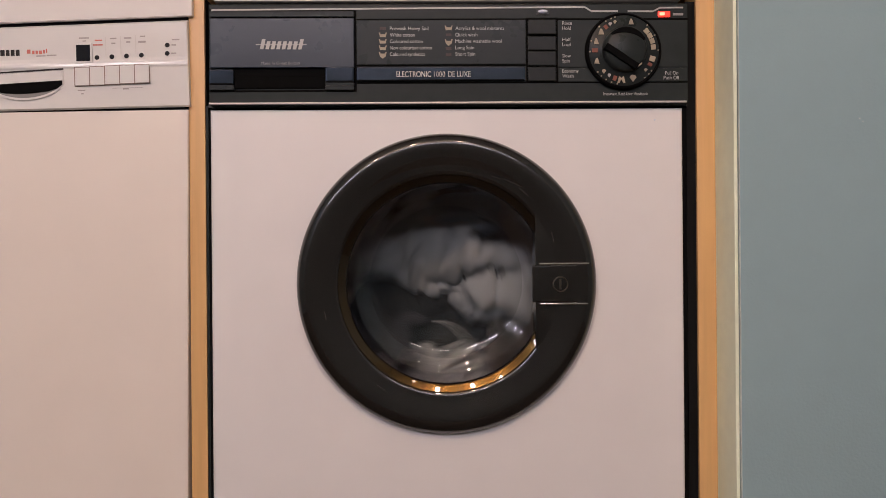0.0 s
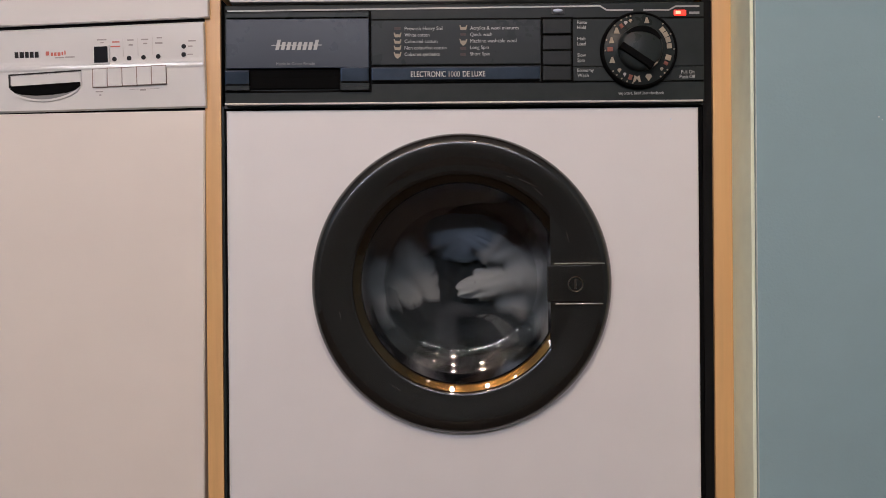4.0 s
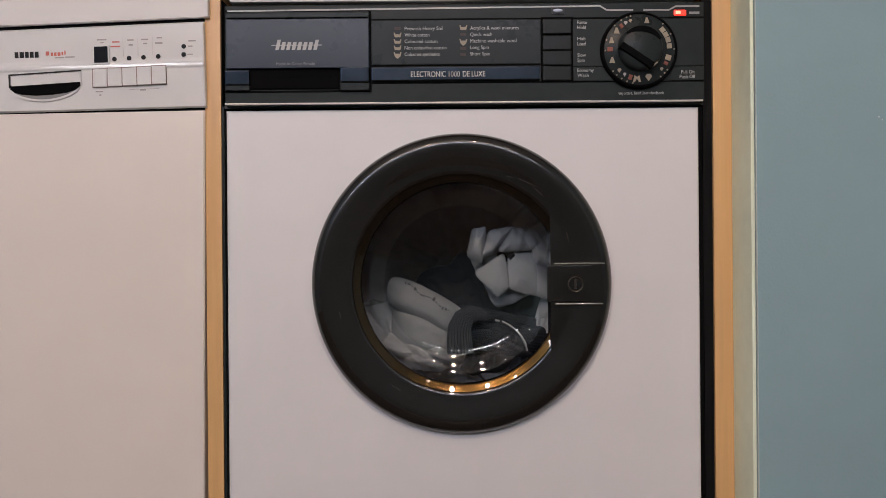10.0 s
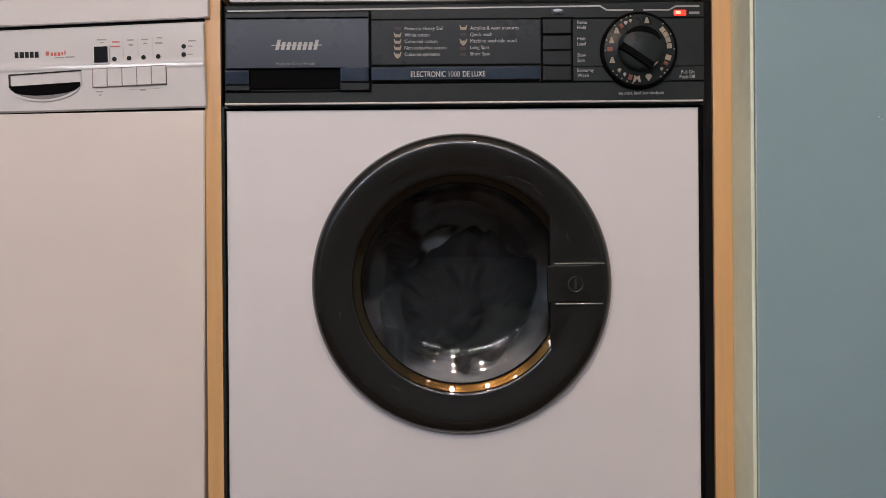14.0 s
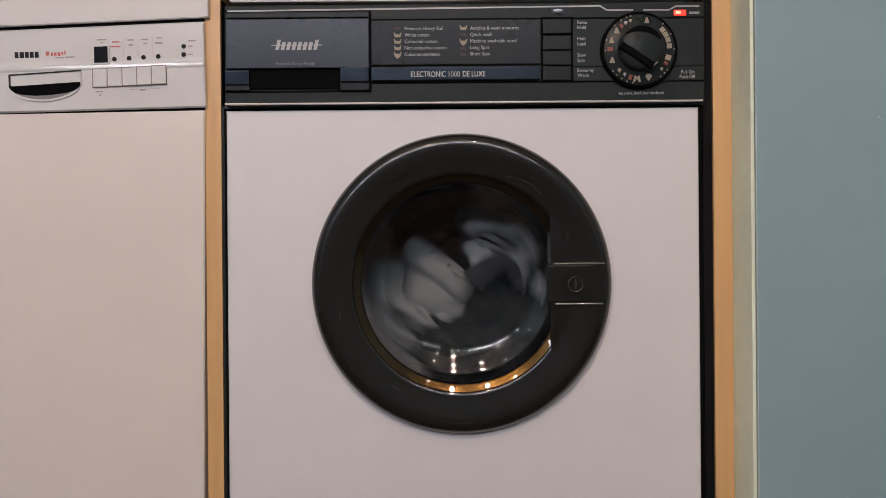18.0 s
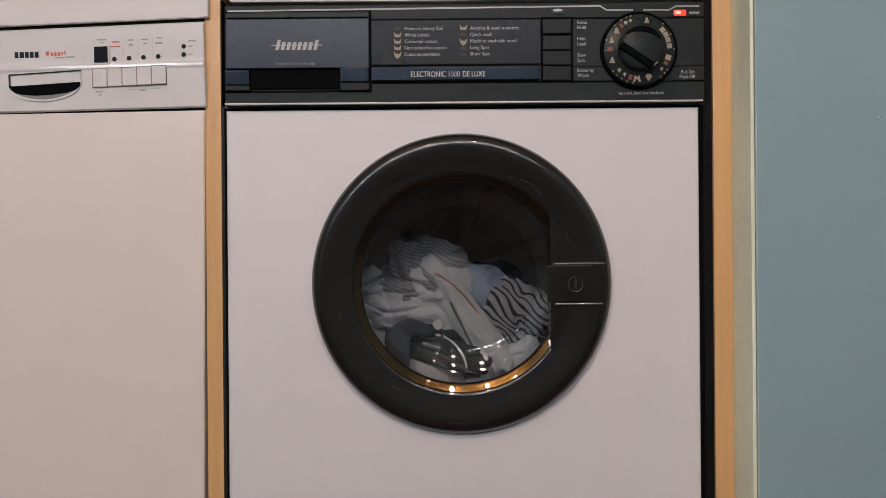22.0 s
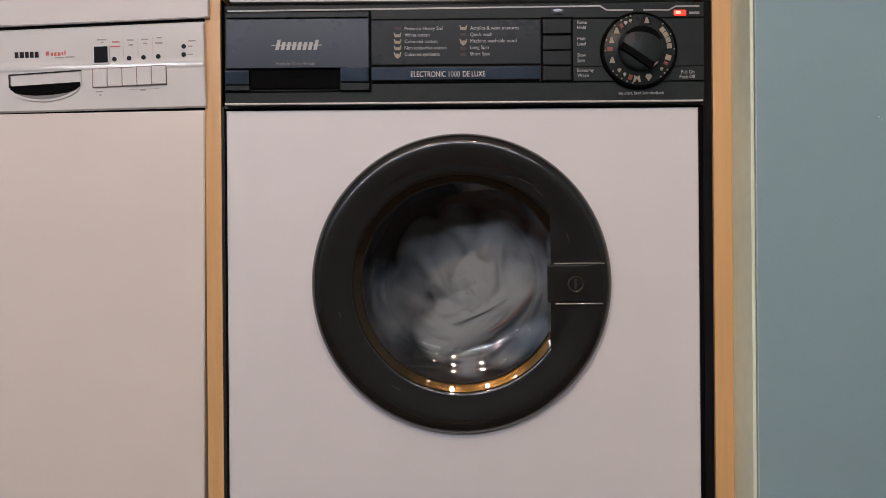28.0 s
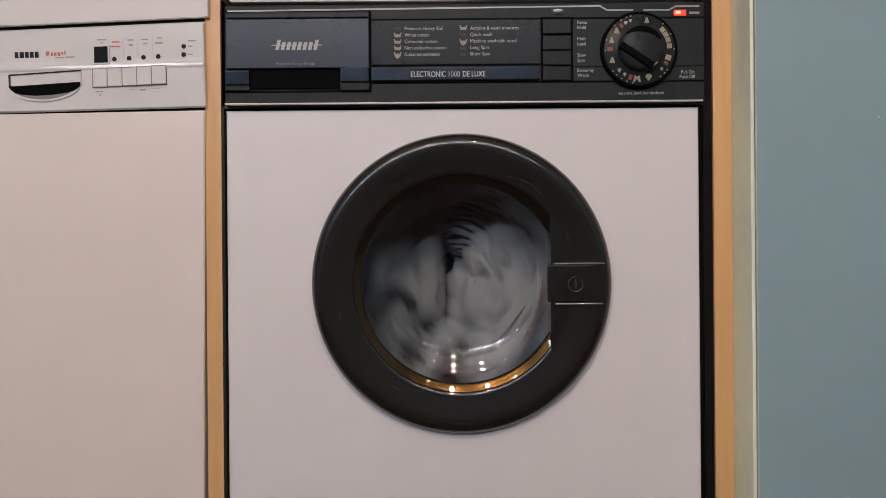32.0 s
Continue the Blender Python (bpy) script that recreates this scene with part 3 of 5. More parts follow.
    symbol(133, 2.2 * mm, 2.2 * mm, M_GOLD, "drop")
    symbol(163, 4.2 * mm, 4.2 * mm, M_GOLD, "drop")
    symbol(186, 4.8 * mm, 4.0 * mm, M_GOLD, "wave")
    symbol(199, 2.2 * mm, 3.0 * mm, M_RUST, "bar")
    symbol(211, 2.0 * mm, 2.4 * mm, M_GREYPRINT, "drop")
    symbol(224, 2.6 * mm, 2.6 * mm, M_GOLD, "drop")
    symbol(249, 3.4 * mm, 3.6 * mm, M_GOLD, "tri")
    symbol(270, 2.6 * mm, 3.4 * mm, M_RUST, "bar")
    symbol(288, 3.2 * mm, 3.6 * mm, M_GOLD, "tri")
    symbol(309, 3.6 * mm, 3.6 * mm, M_GOLD, "tri")
    symbol(322, 2.0 * mm, 2.6 * mm, M_RUST, "bar")
    symbol(332, 2.4 * mm, 2.4 * mm, M_GREYPRINT, "drop")
    symbol(342, 2.2 * mm, 2.2 * mm, M_GOLD, "drop")
    for a in (43, 64, 90, 127, 134, 143, 192, 202, 212, 222, 231, 268, 286, 314, 328, 338, 345):
        px, pz = at(a, 0.925)
        part("dial_dot", disc(px, pz, 0.00095, Y - 0.0086, Y - 0.006, 10), M_GOLD, d)


def door(wm):
    R = 269.8 * S * (DIST - 0.02) / DIST
    a = 0.015
    rim = [(R + 0.0003, 0.0)] + [(R - a + a * math.sin(radians(p)), -0.0126 - a * math.cos(radians(p))) for p in range(90, -1, -6)]
    rim += [(R - 0.022, -0.0272), (0.150, -0.0238), (0.1385, -0.0222), (0.1345, -0.0216), (0.1338, -0.0208), (0.1338, 0.010), (R - 0.01, 0.010)]
    d = part("door", lathe(rim, DX, DZ, 160, closed=True), M_RING, wm, "round smoked plastic door ring", True)
    # light wear on the ring face
    for u, v, ln, turn in ((936, 322, 34, 24), (955, 338, 20, 40), (905, 312, 16, 15), (1008, 420, 18, 75), (600, 560, 14, 80), (700, 690, 18, 35)):
        cx, cz = g(u, v, -0.026)
        bm = box(-ln * S / 2, ln * S / 2, -0.0275, -0.0225, -0.00022, 0.00022)
        bmesh.ops.transform(bm, matrix=Matrix.Translation((cx, 0, cz)) @ Matrix.Rotation(radians(turn), 4, "Y"), verts=bm.verts)
        rr0 = math.hypot(cx - DX, cz - DZ)
        dy = 0.0002 + max(0.0, (0.163 - rr0)) * 0.20
        bmesh.ops.translate(bm, verts=bm.verts, vec=(0, dy, 0))
        part("scratch", bm, M_SCRATCH, d, "fine pale scratch")
    # glass bowl: shallow flange, then wall with moulded rings, then rounded end
    lip = [(0.1342, -0.0175)]
    # slope chosen to fit the bulbs' glints to the camera's view
    for i in range(11):
        lip.append((lip[-1][0] - 0.00078, lip[-1][1] + 0.00078 * math.tan(radians(26.0 + 0.09 * i))))
    for i in range(6):
        lip.append((lip[-1][0] - 0.0003, lip[-1][1] + 0.0003 * math.tan(radians(36 + 8 * i))))
    end = lip[-1]
    lip += [(end[0], end[1] + 0.003), (0.1342, end[1] + 0.003)]
    part("inner_lip", lathe(lip, DX, DZ, 144, closed=True), M_LIP, d, "glossy dark inner lip with its reflection tinted amber", True)
    # glass: steep wall, rounded shoulder, shallow end
    prof = [(end[0] + 0.0005, end[1] + 0.0005)]
    r, y = prof[0]
    while r > 0.1180:
        r, y = r - 0.0008, y + 0.0008 * math.tan(radians(77))
        prof.append((r, y))
    # shoulder with a shallow moulded wave, sloped to fit bulb glints to the camera's view, then the shallow end
    bends = ((0.1180, 77), (0.1170, 42), (0.1162, 27.4), (0.1144, 24.6), (0.1136, 38), (0.1096, 39), (0.1090, 27.2), (0.1070, 24.4), (0.1062, 36), (0.1000, 36), (0.0992, 26.8), (0.0972, 24.2), (0.0945, 20.2), (0.0905, 17.6), (0.0880, 15))
    radii, angles = [w[0] for w in bends[::-1]], [w[1] for w in bends[::-1]]
    while r > 0.0880:
        slope = np.interp(r - 0.00015, radii, angles)
        r, y = r - 0.0003, y + 0.0003 * math.tan(radians(slope))
        prof.append((r, y))
    r15 = r
    while r > 0.0035:
        r, y = r - 0.003, y + 0.003 * math.tan(radians(14.6 * (r - 0.0015) / r15))
        prof.append((r, y))
    prof.append((1e-7, y + 0.0002))
    back = [(r + 0.0004 * (r / 0.13), y + 0.0006) for r, y in prof[:-1]] + [(1e-7, prof[-1][1] + 0.0006)]
    cut = next(i for i, w in enumerate(prof) if w[0] < 0.0985)
    for name, a0, a1, material, label in (("glass_bowl", cut, len(prof), M_GLASS, "clear smoked glass door bowl"), ("glass_wall", 0, cut + 1, M_GLASSWALL, "thick moulded glass wall with rings")):
        part(name, lathe(prof[a0:a1] + back[a0:a1][::-1], DX, DZ, 144), material, d, label, True).visible_shadow = False
    # glossy beads added on the glass where lamp glints show
    for u, v, rad in ((818, 481, 0.0012), (840, 500, 0.0014), (862, 341, 0.0016), (762, 470, 0.0007), (892, 553, 0.0008)):
        cx, cz = g(u, v, 0.06)
        rr0 = math.hypot(cx - DX, cz - DZ)
        cy = min(prof, key=lambda w: abs(w[0] - rr0))[1]
        drop_bm = bmesh.new()
        bmesh.ops.create_uvsphere(drop_bm, u_segments=14, v_segments=8, radius=rad)
        bmesh.ops.transform(drop_bm, matrix=Matrix.Translation((cx, cy, cz)) @ Matrix.Diagonal((1, 0.5, 1, 1)), verts=drop_bm.verts)
        part("glossy_speck", drop_bm, M_BEAD, d, "small added glossy speck", True).visible_shadow = False
    # latch side: flat segment that cuts the round opening, with the flap on it
    xc = g(976, 503, -0.02)[0]
    rr = 0.1372
    a1 = math.acos((xc - DX) / rr)
    bm = bmesh.new()
    ring = [(DX + rr * math.cos(a1 + (-2 * a1) * i / 24), DZ + rr * math.sin(a1 + (-2 * a1) * i / 24)) for i in range(25)]
    f = [bm.verts.new((x, -0.0222, z)) for x, z in ring]
    b = [bm.verts.new((x, 0.004, z)) for x, z in ring]
    bm.faces.new(f)
    bm.faces.new(b[::-1])
    for i in range(25):
        bm.faces.new((f[i], b[i], b[(i + 1) % 25], f[(i + 1) % 25]))
    part("latch_plate", bm, M_RING, d, "flat smoked plastic latch plate")
    flap = part("latch_flap", gbox(971, 470, 1073, 536, -0.0262, -0.018, 0.0012), M_RING, d, "door release flap")
    part("flap_edge", gbox(983, 465.5, 1073, 468.5, -0.0278, -0.02, 0.0005), M_CHROME, d, "thin bright metal edge")
    part("flap_edge", gbox(985, 537.5, 1071, 540.5, -0.0278, -0.02, 0.0005), M_CHROME, d, "thin bright metal edge")
    cx, cz = g(1021, 504, -0.0265)
    part("lock_ring", lathe([(0.0098, -0.0260), (0.0094, -0.0272), (0.0084, -0.0272), (0.0080, -0.0262)], cx, cz, 40), M_BRONZE, d, "round lock ring", True)
    part("lock_slot", box(cx - 0.0012, cx + 0.0012, -0.0268, -0.0255, cz - 0.0062, cz + 0.0062, 0.0005), M_BRONZE, d, "worn metal slot")
    # rubber gasket behind
    d.location.y += 0.009
    # rubber seal
    part("gasket", lathe([(0.150, 0.010), (0.142, 0.012), (0.1375, 0.020), (0.1350, 0.034), (0.1340, 0.052), (0.138, 0.060), (0.150, 0.064), (0.245, 0.066), (0.245, 0.060), (0.155, 0.055)], DX, DZ, 96), M_RUBBER, wm, "grey rubber door gasket", True)


machine = washing_machine()


def drum_part():
    """Steel drum, turning about the door's axis; built round its own centre."""
    R0 = 0.236
    dr = new("drum", None)
    dr.parent = machine
    dr.location = Vector((DX, 0.075, DZ)) - machine.location
    dr["label"] = "perforated steel drum"
    me = lathe([(0.150, 0.0), (0.228, 0.002), (R0, 0.010), (R0, 0.300), (0.225, 0.312), (1e-7, 0.316), (1e-7, 0.319), (0.228, 0.315), (R0 + 0.003, 0.303), (R0 + 0.003, 0.006), (0.150, -0.003)], 0, 0, 96)
    shell = finish("drum_shell", me, M_DRUM, None, "", True)
    shell.parent = dr
    for i in range(3):
        a = i * 120
        bm = box(-0.022, 0.022, 0.03, 0.29, 0, 0.045, 0.012)
        for v in bm.verts:
            v.co.x *= 1 - 0.7 * v.co.z / 0.045
        bmesh.ops.transform(bm, matrix=Matrix.Rotation(radians(a), 4, "Y") @ Matrix.Translation((0, 0, -R0)), verts=bm.verts)
        lf = finish("lifter", bm, M_DRUM, None)
        lf.parent = dr
    for i in range(6):
        bm = box(-0.024, 0.024, 0.288, 0.313, 0.035, 0.205, 0.010)
        for v in bm.verts:
            v.co.x *= 0.45 + 3.2 * v.co.z + (0.313 - v.co.y) * -14
        bmesh.ops.transform(bm, matrix=Matrix.Rotation(radians(12 + 60 * i), 4, "Y"), verts=bm.verts)
        sp = finish("pressed_spoke", bm, M_DRUM, None)
        sp.parent = dr
    return dr


drum = drum_part()


# ---------------------------------------------------------------- dishwasher
def dishwasher():
    x1, zt = g(363, 40)
    dw = thing("dishwasher", (x1 - 0.3, 0.28, 0), "cream white freestanding dishwasher with push buttons", "dishwasher")
    B = -0.004
    part("carcass", prism([(-490, 20), (357, 20), (334, 1190), (-490, 1190)], 0.02, 0.56), M_DW, dw)
    # Black plates stand in for shade in the side, lid and door gaps.
    part("side_gap", prism([(330, 60), (366, 60), (344, 1150), (308, 1150)], 0.014, 0.019), M_RECESS, dw, "black filler for the shade beside the door")
    part("lid", prism([(-500, 3), (370, -10), (370, 32.5), (-500, 54)], B - 0.001, 0.56, 0.0008), M_LID, dw, "white top lid")
    part("lid_gap", gbox(-490, 30, 363, 66, B + 0.0040, 0.02), M_RECESS, dw)
    part("door_panel", prism([(-490, 197.5), (359.7, 197.5), (341, 1120), (-490, 1120)], B + 0.001, 0.0135, 0.0012), M_DW, dw, "plain white door, tinted for its warm light")
    part("door_gap", gbox(-490, 192, 360, 206, B + 0.004, 0.02), M_RECESS, dw)
    part("kick_board", gbox(-480, 1125, 355, 1190, 0.03, 0.05), M_BLACK, dw)
    # fascia: upper slope, ridge, lower slope
    bm = bmesh.new()
    x0 = g(-490, 441, B)[0]
    xr = g(365, 441, B)[0]
    curve = ((41, B + 0.002), (43.5, B - 0.0026), (70, B - 0.0024), (104, B - 0.0018), (110, B - 0.0024), (113.2, B - 0.00408), (116.4, B - 0.00417), (118.4, B - 0.0040), (122, B - 0.0028), (160, B - 0.0020), (190, B - 0.0012))
    across = [x0] + [g(u, 441, B)[0] for u in range(-30, 356, 7)] + [xr - 0.0030, xr - 0.0012, xr]
    rows = []
    for v, y in curve + ((193.5, B + 0.002), (193.5, 0.02), (41, 0.02)):
        z = g(300, v, y)[1]
        lean = 0.010 * min(1.0, max(0.0, (112 - v) / 70))
        sway = 0.0005 if 112 < v < 120 else 0.0
        row = []
        for i, x in enumerate(across):
            share = min(1.0, max(0.0, (xr - x) / (xr - x0)))
            edge = (0.0, 0.0002, 0.0012)[max(0, i - len(across) + 3)]
            row.append(bm.verts.new((x, y if y > 0.01 else y + edge, z - lean * share + sway * noise.noise((x * 60, 0, 7)) + sway * 0.6 * noise.noise((x * 190, 3, 7)))))
        rows.append(row)
    n = len(rows)
    for i in range(n):
        p, q = rows[i], rows[(i + 1) % n]
        for j in range(len(across) - 1):
            bm.faces.new((p[j], p[j + 1], q[j + 1], q[j]))
    bm.faces.new([rw[0] for rw in rows])
    bm.faces.new([rw[-1] for rw in rows][::-1])

    def fy(v):
        for (v0, a), (v1, b) in zip(curve, curve[1:]):
            if v0 <= v <= v1:
                return a + (b - a) * (v - v0) / (v1 - v0)
        return B

    def fbars(name, rects, material):
        for rc in rects:
            bars(name, [rc], min(fy(rc[1]), fy(rc[3])) - 0.0001, material, fa)

    fa = part("fascia", bm, M_DWPLASTIC, dw, "cream white plastic control fascia")
    yf = B - 0.0005
    # pull handle recess with a curved foot; its shade is painted grey and black
    def scoop(u0, u1, v0, deep, power, n=18):
        return [(u1 - (u1 - u0) * k / n, v0 + 5 * k / n + deep * math.sin(math.pi * k / n) ** power) for k in range(n + 1)]
    part("handle_rim", prism([(14, 128), (144, 122)] + scoop(13.5, 144.5, 148, 26, 0.55), yf - 0.0030, B, 0.0008), M_DWPLASTIC, fa, "moulded rim of the pull handle")
    part("handle_recess", prism([(17, 131), (141, 125)] + scoop(17, 141, 148, 22, 0.6), yf - 0.0033, B), M_RECESSGREY, fa, "hand recess, its shade coloured grey")
    part("handle_slot", prism([(17, 147), (141, 141), (141, 150), (132, 157), (116, 162), (90, 165), (62, 166), (38, 164), (24, 160), (17, 154)], yf - 0.0037, B), M_RECESS, fa, "slot under the pull bar, its shade coloured black")
    part("handle_joint", prism([(14, 127.5), (143, 121.5), (143, 124), (17, 130), (17, 152), (14.5, 152)], yf - 0.0036, B), M_DARKPRINT, fa)
    part("pull_bar", prism([(18, 131), (142, 125), (142, 144), (18, 150)], yf - 0.0044, B, 0.001), M_DWPLASTIC, fa, "white pull bar")
    # display
    part("display_frame", gbox(163, 78, 193.5, 112.5, B - 0.0050, B, 0.0006), M_DWPLASTIC, fa)
    part("display", gbox(166.5, 81, 190.5, 109.5, B - 0.0054, B), M_DISPLAY, fa, "small dark display window")
    # programme lamps and keys
    for u, v in ((203, 104), (229, 103), (254.5, 102), (280.5, 101), (326, 84), (325.5, 98.5)):
        yl = fy(v)
        cx, cz = g(u, v, yl)
        part("lamp_collar", disc(cx, cz, 0.0038, yl - 0.0007, B, 24, 0.0004), M_DWPLASTIC, fa, "", True)
        part("programme_lamp", disc(cx, cz, 0.0029, yl - 0.0011, B, 20, 0.0003), M_DARKLAMP, fa, "small dark programme lamp", True)
    for i in range(5):
        u = 163 + 26.1 * i
        v = 121 - 0.9 * i
        part("key_gap", gbox(u - 0.6, v - 1.2, u + 26.0, v + 32.6, fy(v) - 0.0006, B), M_KEYGAP, fa, "thin brown joint round a key")
        part("push_key", gbox(u + 0.35, v - 0.2, u + 25.2, v + 31.4, fy(v) - 0.0013, B, 0.0007), M_DWPLASTIC, fa, "cream white push key")
    # print
    x = 26
    for w in (8, 9, 7.5, 8, 8):
        fbars("badge_block", [(x, 88, x + w - 1.6, 98.5)], M_DARKPRINT)
        x += w + 0.8
    fbars("range_print", [(81, 88, 87, 95), (90, 90, 94, 96), (96, 90, 100, 96), (102, 90, 107, 96), (109, 89, 112, 95), (114, 87, 116, 94)], M_REDPRINT)
    fbars("range_print_small", [(97, 98.5, 113, 100.3), (115, 97.5, 132, 99.5)], M_GREYPRINT)
    fbars("key_print", [(172, 68, 189, 70.2), (178, 73.5, 184, 75.2), (168, 160, 181, 162), (174, 166, 178, 168)], M_GREYPRINT)
    fbars("key_print_red", [(199, 72.4, 212, 74.6), (196, 80.4, 213, 82.6)], M_REDPRINT)
    fbars("key_print", [(226, 69.5, 237, 71.7), (228, 78, 235, 80.4), (250, 69, 263, 71.2), (254, 76, 261, 78.4), (278, 66.5, 287, 68.7), (275, 75.5, 288, 78.5), (334, 73, 347, 75.2), (333, 82.5, 341, 84.6), (332, 97, 341, 99)], M_GREYPRINT)
    fbars("key_print", [(228, 157.5, 281, 158.1), (247, 158.3, 257, 160.5)], M_GREYPRINT)
    fbars("divider", [(218, 68, 218.6, 100), (244, 67, 244.6, 99), (270, 65, 270.6, 98)], M_PALEPRINT)
    # turned, like the sloped lid and fascia, to fit the lens's bowing in the camera's view
    dw.rotation_euler = (0, radians(-1.15), 0)
    c = Vector((g(250, 120)[0], 0, g(250, 120)[1])) - dw.location
    dw.location += c - Matrix.Rotation(radians(-1.15), 3, "Y") @ c
    return dw


dishwasher()


# ---------------------------------------------------------------- laundry
def sheet(bm, cx, cz, w, h, turn, y0, bulge, seed, folds, rough, n=56, main=None, corner=None):
    """One fold of cloth: a curved two-sided sheet with creases, w x h metres, its middle at (cx, y0, cz)."""
    rnd = random.Random(seed)
    lines = [(rnd.uniform(0, math.pi), rnd.uniform(2.2, 5.0), rnd.uniform(0, 6), rnd.uniform(0.5, 1.0)) for _ in range(folds)]
    main = rnd.uniform(0, math.pi) if main is None else radians(main)
    off = Vector((seed * 3.7, seed * 1.3, seed * 2.1))
    corner = corner or rnd.uniform(2.6, 5.0)
    ca, sa = math.cos(radians(turn)), math.sin(radians(turn))
    front, back = [], []
    for i in range(n + 1):
        fr, br = [], []
        for j in range(n + 1):
            s, t = 2 * i / n - 1, 2 * j / n - 1
            # square to rounded outline
            m = max(abs(s), abs(t), 1e-6)
            e = 1.0 if m < 1e-5 else (abs(s / m) ** corner + abs(t / m) ** corner) ** (-1 / corner)
            p = Vector((s * e, 0, t * e))
            ang = math.atan2(p.z, p.x)
            rag = 1 + rough * m * (noise.noise(Vector((math.cos(ang) * 1.2, math.sin(ang) * 1.2, 0)) + off) + 0.4 * noise.noise(Vector((math.cos(ang) * 4, math.sin(ang) * 4, 3)) + off))
            p *= rag
            wx, wz = noise.noise(p * 1.3 + off), noise.noise(p * 1.3 - off)
            q = p + Vector((wx, 0, wz)) * 0.35
            d = 0.0
            for k, (a, fq, ph, am) in enumerate(lines):
                a = main + (a - 1.57) * 0.45
                x = q.x * math.cos(a) + q.z * math.sin(a)
                mask = max(0.0, 0.35 + noise.noise(p * 1.1 + off + Vector((k * 5, 0, 0))) * 1.3)
                d += am * mask * (abs(math.sin(x * fq + ph)) - 0.5)
            d = d * 0.24 + (0.07 * abs(noise.noise(q * 4.5 + off)) + 0.02 * noise.noise(q * 11 + off)) * min(1.0, folds * 0.28 - 0.1)
            r2 = (s * s + t * t) / 2
            y = y0 + bulge * (r2 ** 1.3) - d * min(w, h) * 0.75 * (1 - 0.35 * m ** 4)
            x, z = p.x * w / 2, p.z * h / 2
            x, z = cx + x * ca - z * sa, cz + x * sa + z * ca
            fr.append(bm.verts.new((x, y, z)))
            br.append(bm.verts.new((x * 0.985, y + 0.0035 + 0.006 * (1 - m), z * 0.985)))
        front.append(fr)
        back.append(br)
    for i in range(n):
        for j in range(n):
            bm.faces.new((front[i][j], front[i + 1][j], front[i + 1][j + 1], front[i][j + 1]))
            bm.faces.new((back[i][j], back[i][j + 1], back[i + 1][j + 1], back[i + 1][j]))
    edge = [(i, 0) for i in range(n)] + [(n, j) for j in range(n)] + [(i, n) for i in range(n, 0, -1)] + [(0, j) for j in range(n, 0, -1)]
    for (a, b), (c, d) in zip(edge, edge[1:] + edge[:1]):
        bm.faces.new((front[a][b], back[a][b], back[c][d], front[c][d]))


def fold(bm, quad, y0, tilt, bulge, seed, creases=2, square=7.0, n=26):
    """One flat fold of cloth between four corners (x, z), clockwise from the top left; tilt: depth of each corner behind y0."""
    rnd = random.Random(seed)
    off = Vector((seed * 2.3, seed * 1.9, 0))
    way, ph = rnd.uniform(0, 3.14), rnd.uniform(0, 6)
    size = math.hypot(quad[0][0] - quad[2][0], quad[0][1] - quad[2][1])
    front, back = [], []
    for i in range(n + 1):
        fr, br = [], []
        for j in range(n + 1):
            s, t = 2 * i / n - 1, 2 * j / n - 1
            m = max(abs(s), abs(t), 1e-6)
            e = 1.0 if m < 1e-5 else (abs(s / m) ** square + abs(t / m) ** square) ** (-1 / square)
            s, t = (s * e + 1) / 2, (t * e + 1) / 2
            e = 0.04 * math.sin(math.pi * t) * noise.noise(Vector((t * 2.2, 0, i > n / 2)) + off)
            f = 0.04 * math.sin(math.pi * s) * noise.noise(Vector((s * 2.2, 3, j > n / 2)) + off)
            a, b = (1 - s) + e, s - e
            c, d = (1 - t) + f, t - f
            w = (a * c, b * c, b * d, a * d)
            x, z = (sum(wk * p[k] for wk, p in zip(w, quad)) for k in (0, 1))
            q = Vector((x, z, 0)) / size
            line = q.x * math.cos(way) + q.y * math.sin(way) + 0.12 * noise.noise(q * 3 + off)
            h = creases * 0.010 * (1 - math.cos(line * (9 + 4 * creases) + ph)) + 0.020 * noise.noise(q * 5 + off) + 0.009 * noise.noise(q * 13 + off) + 0.004 * noise.noise(q * 34 + off)
            y = y0 + sum(wk * tk for wk, tk in zip(w, tilt)) + bulge * (m ** 2.4) - h * size
            fr.append(bm.verts.new((x, y, z)))
            br.append(bm.verts.new((x, y + 0.0030 + 0.003 * (1 - m), z)))
        front.append(fr)
        back.append(br)
    for i in range(n):
        for j in range(n):
            bm.faces.new((front[i][j], front[i + 1][j], front[i + 1][j + 1], front[i][j + 1]))
            bm.faces.new((back[i][j], back[i][j + 1], back[i + 1][j + 1], back[i + 1][j]))
    edge = [(i, 0) for i in range(n)] + [(n, j) for j in range(n)] + [(i, n) for i in range(n, 0, -1)] + [(0, j) for j in range(n, 0, -1)]
    for (a, b), (c, d) in zip(edge, edge[1:] + edge[:1]):
        bm.faces.new((front[a][b], back[a][b], back[c][d], front[c][d]))


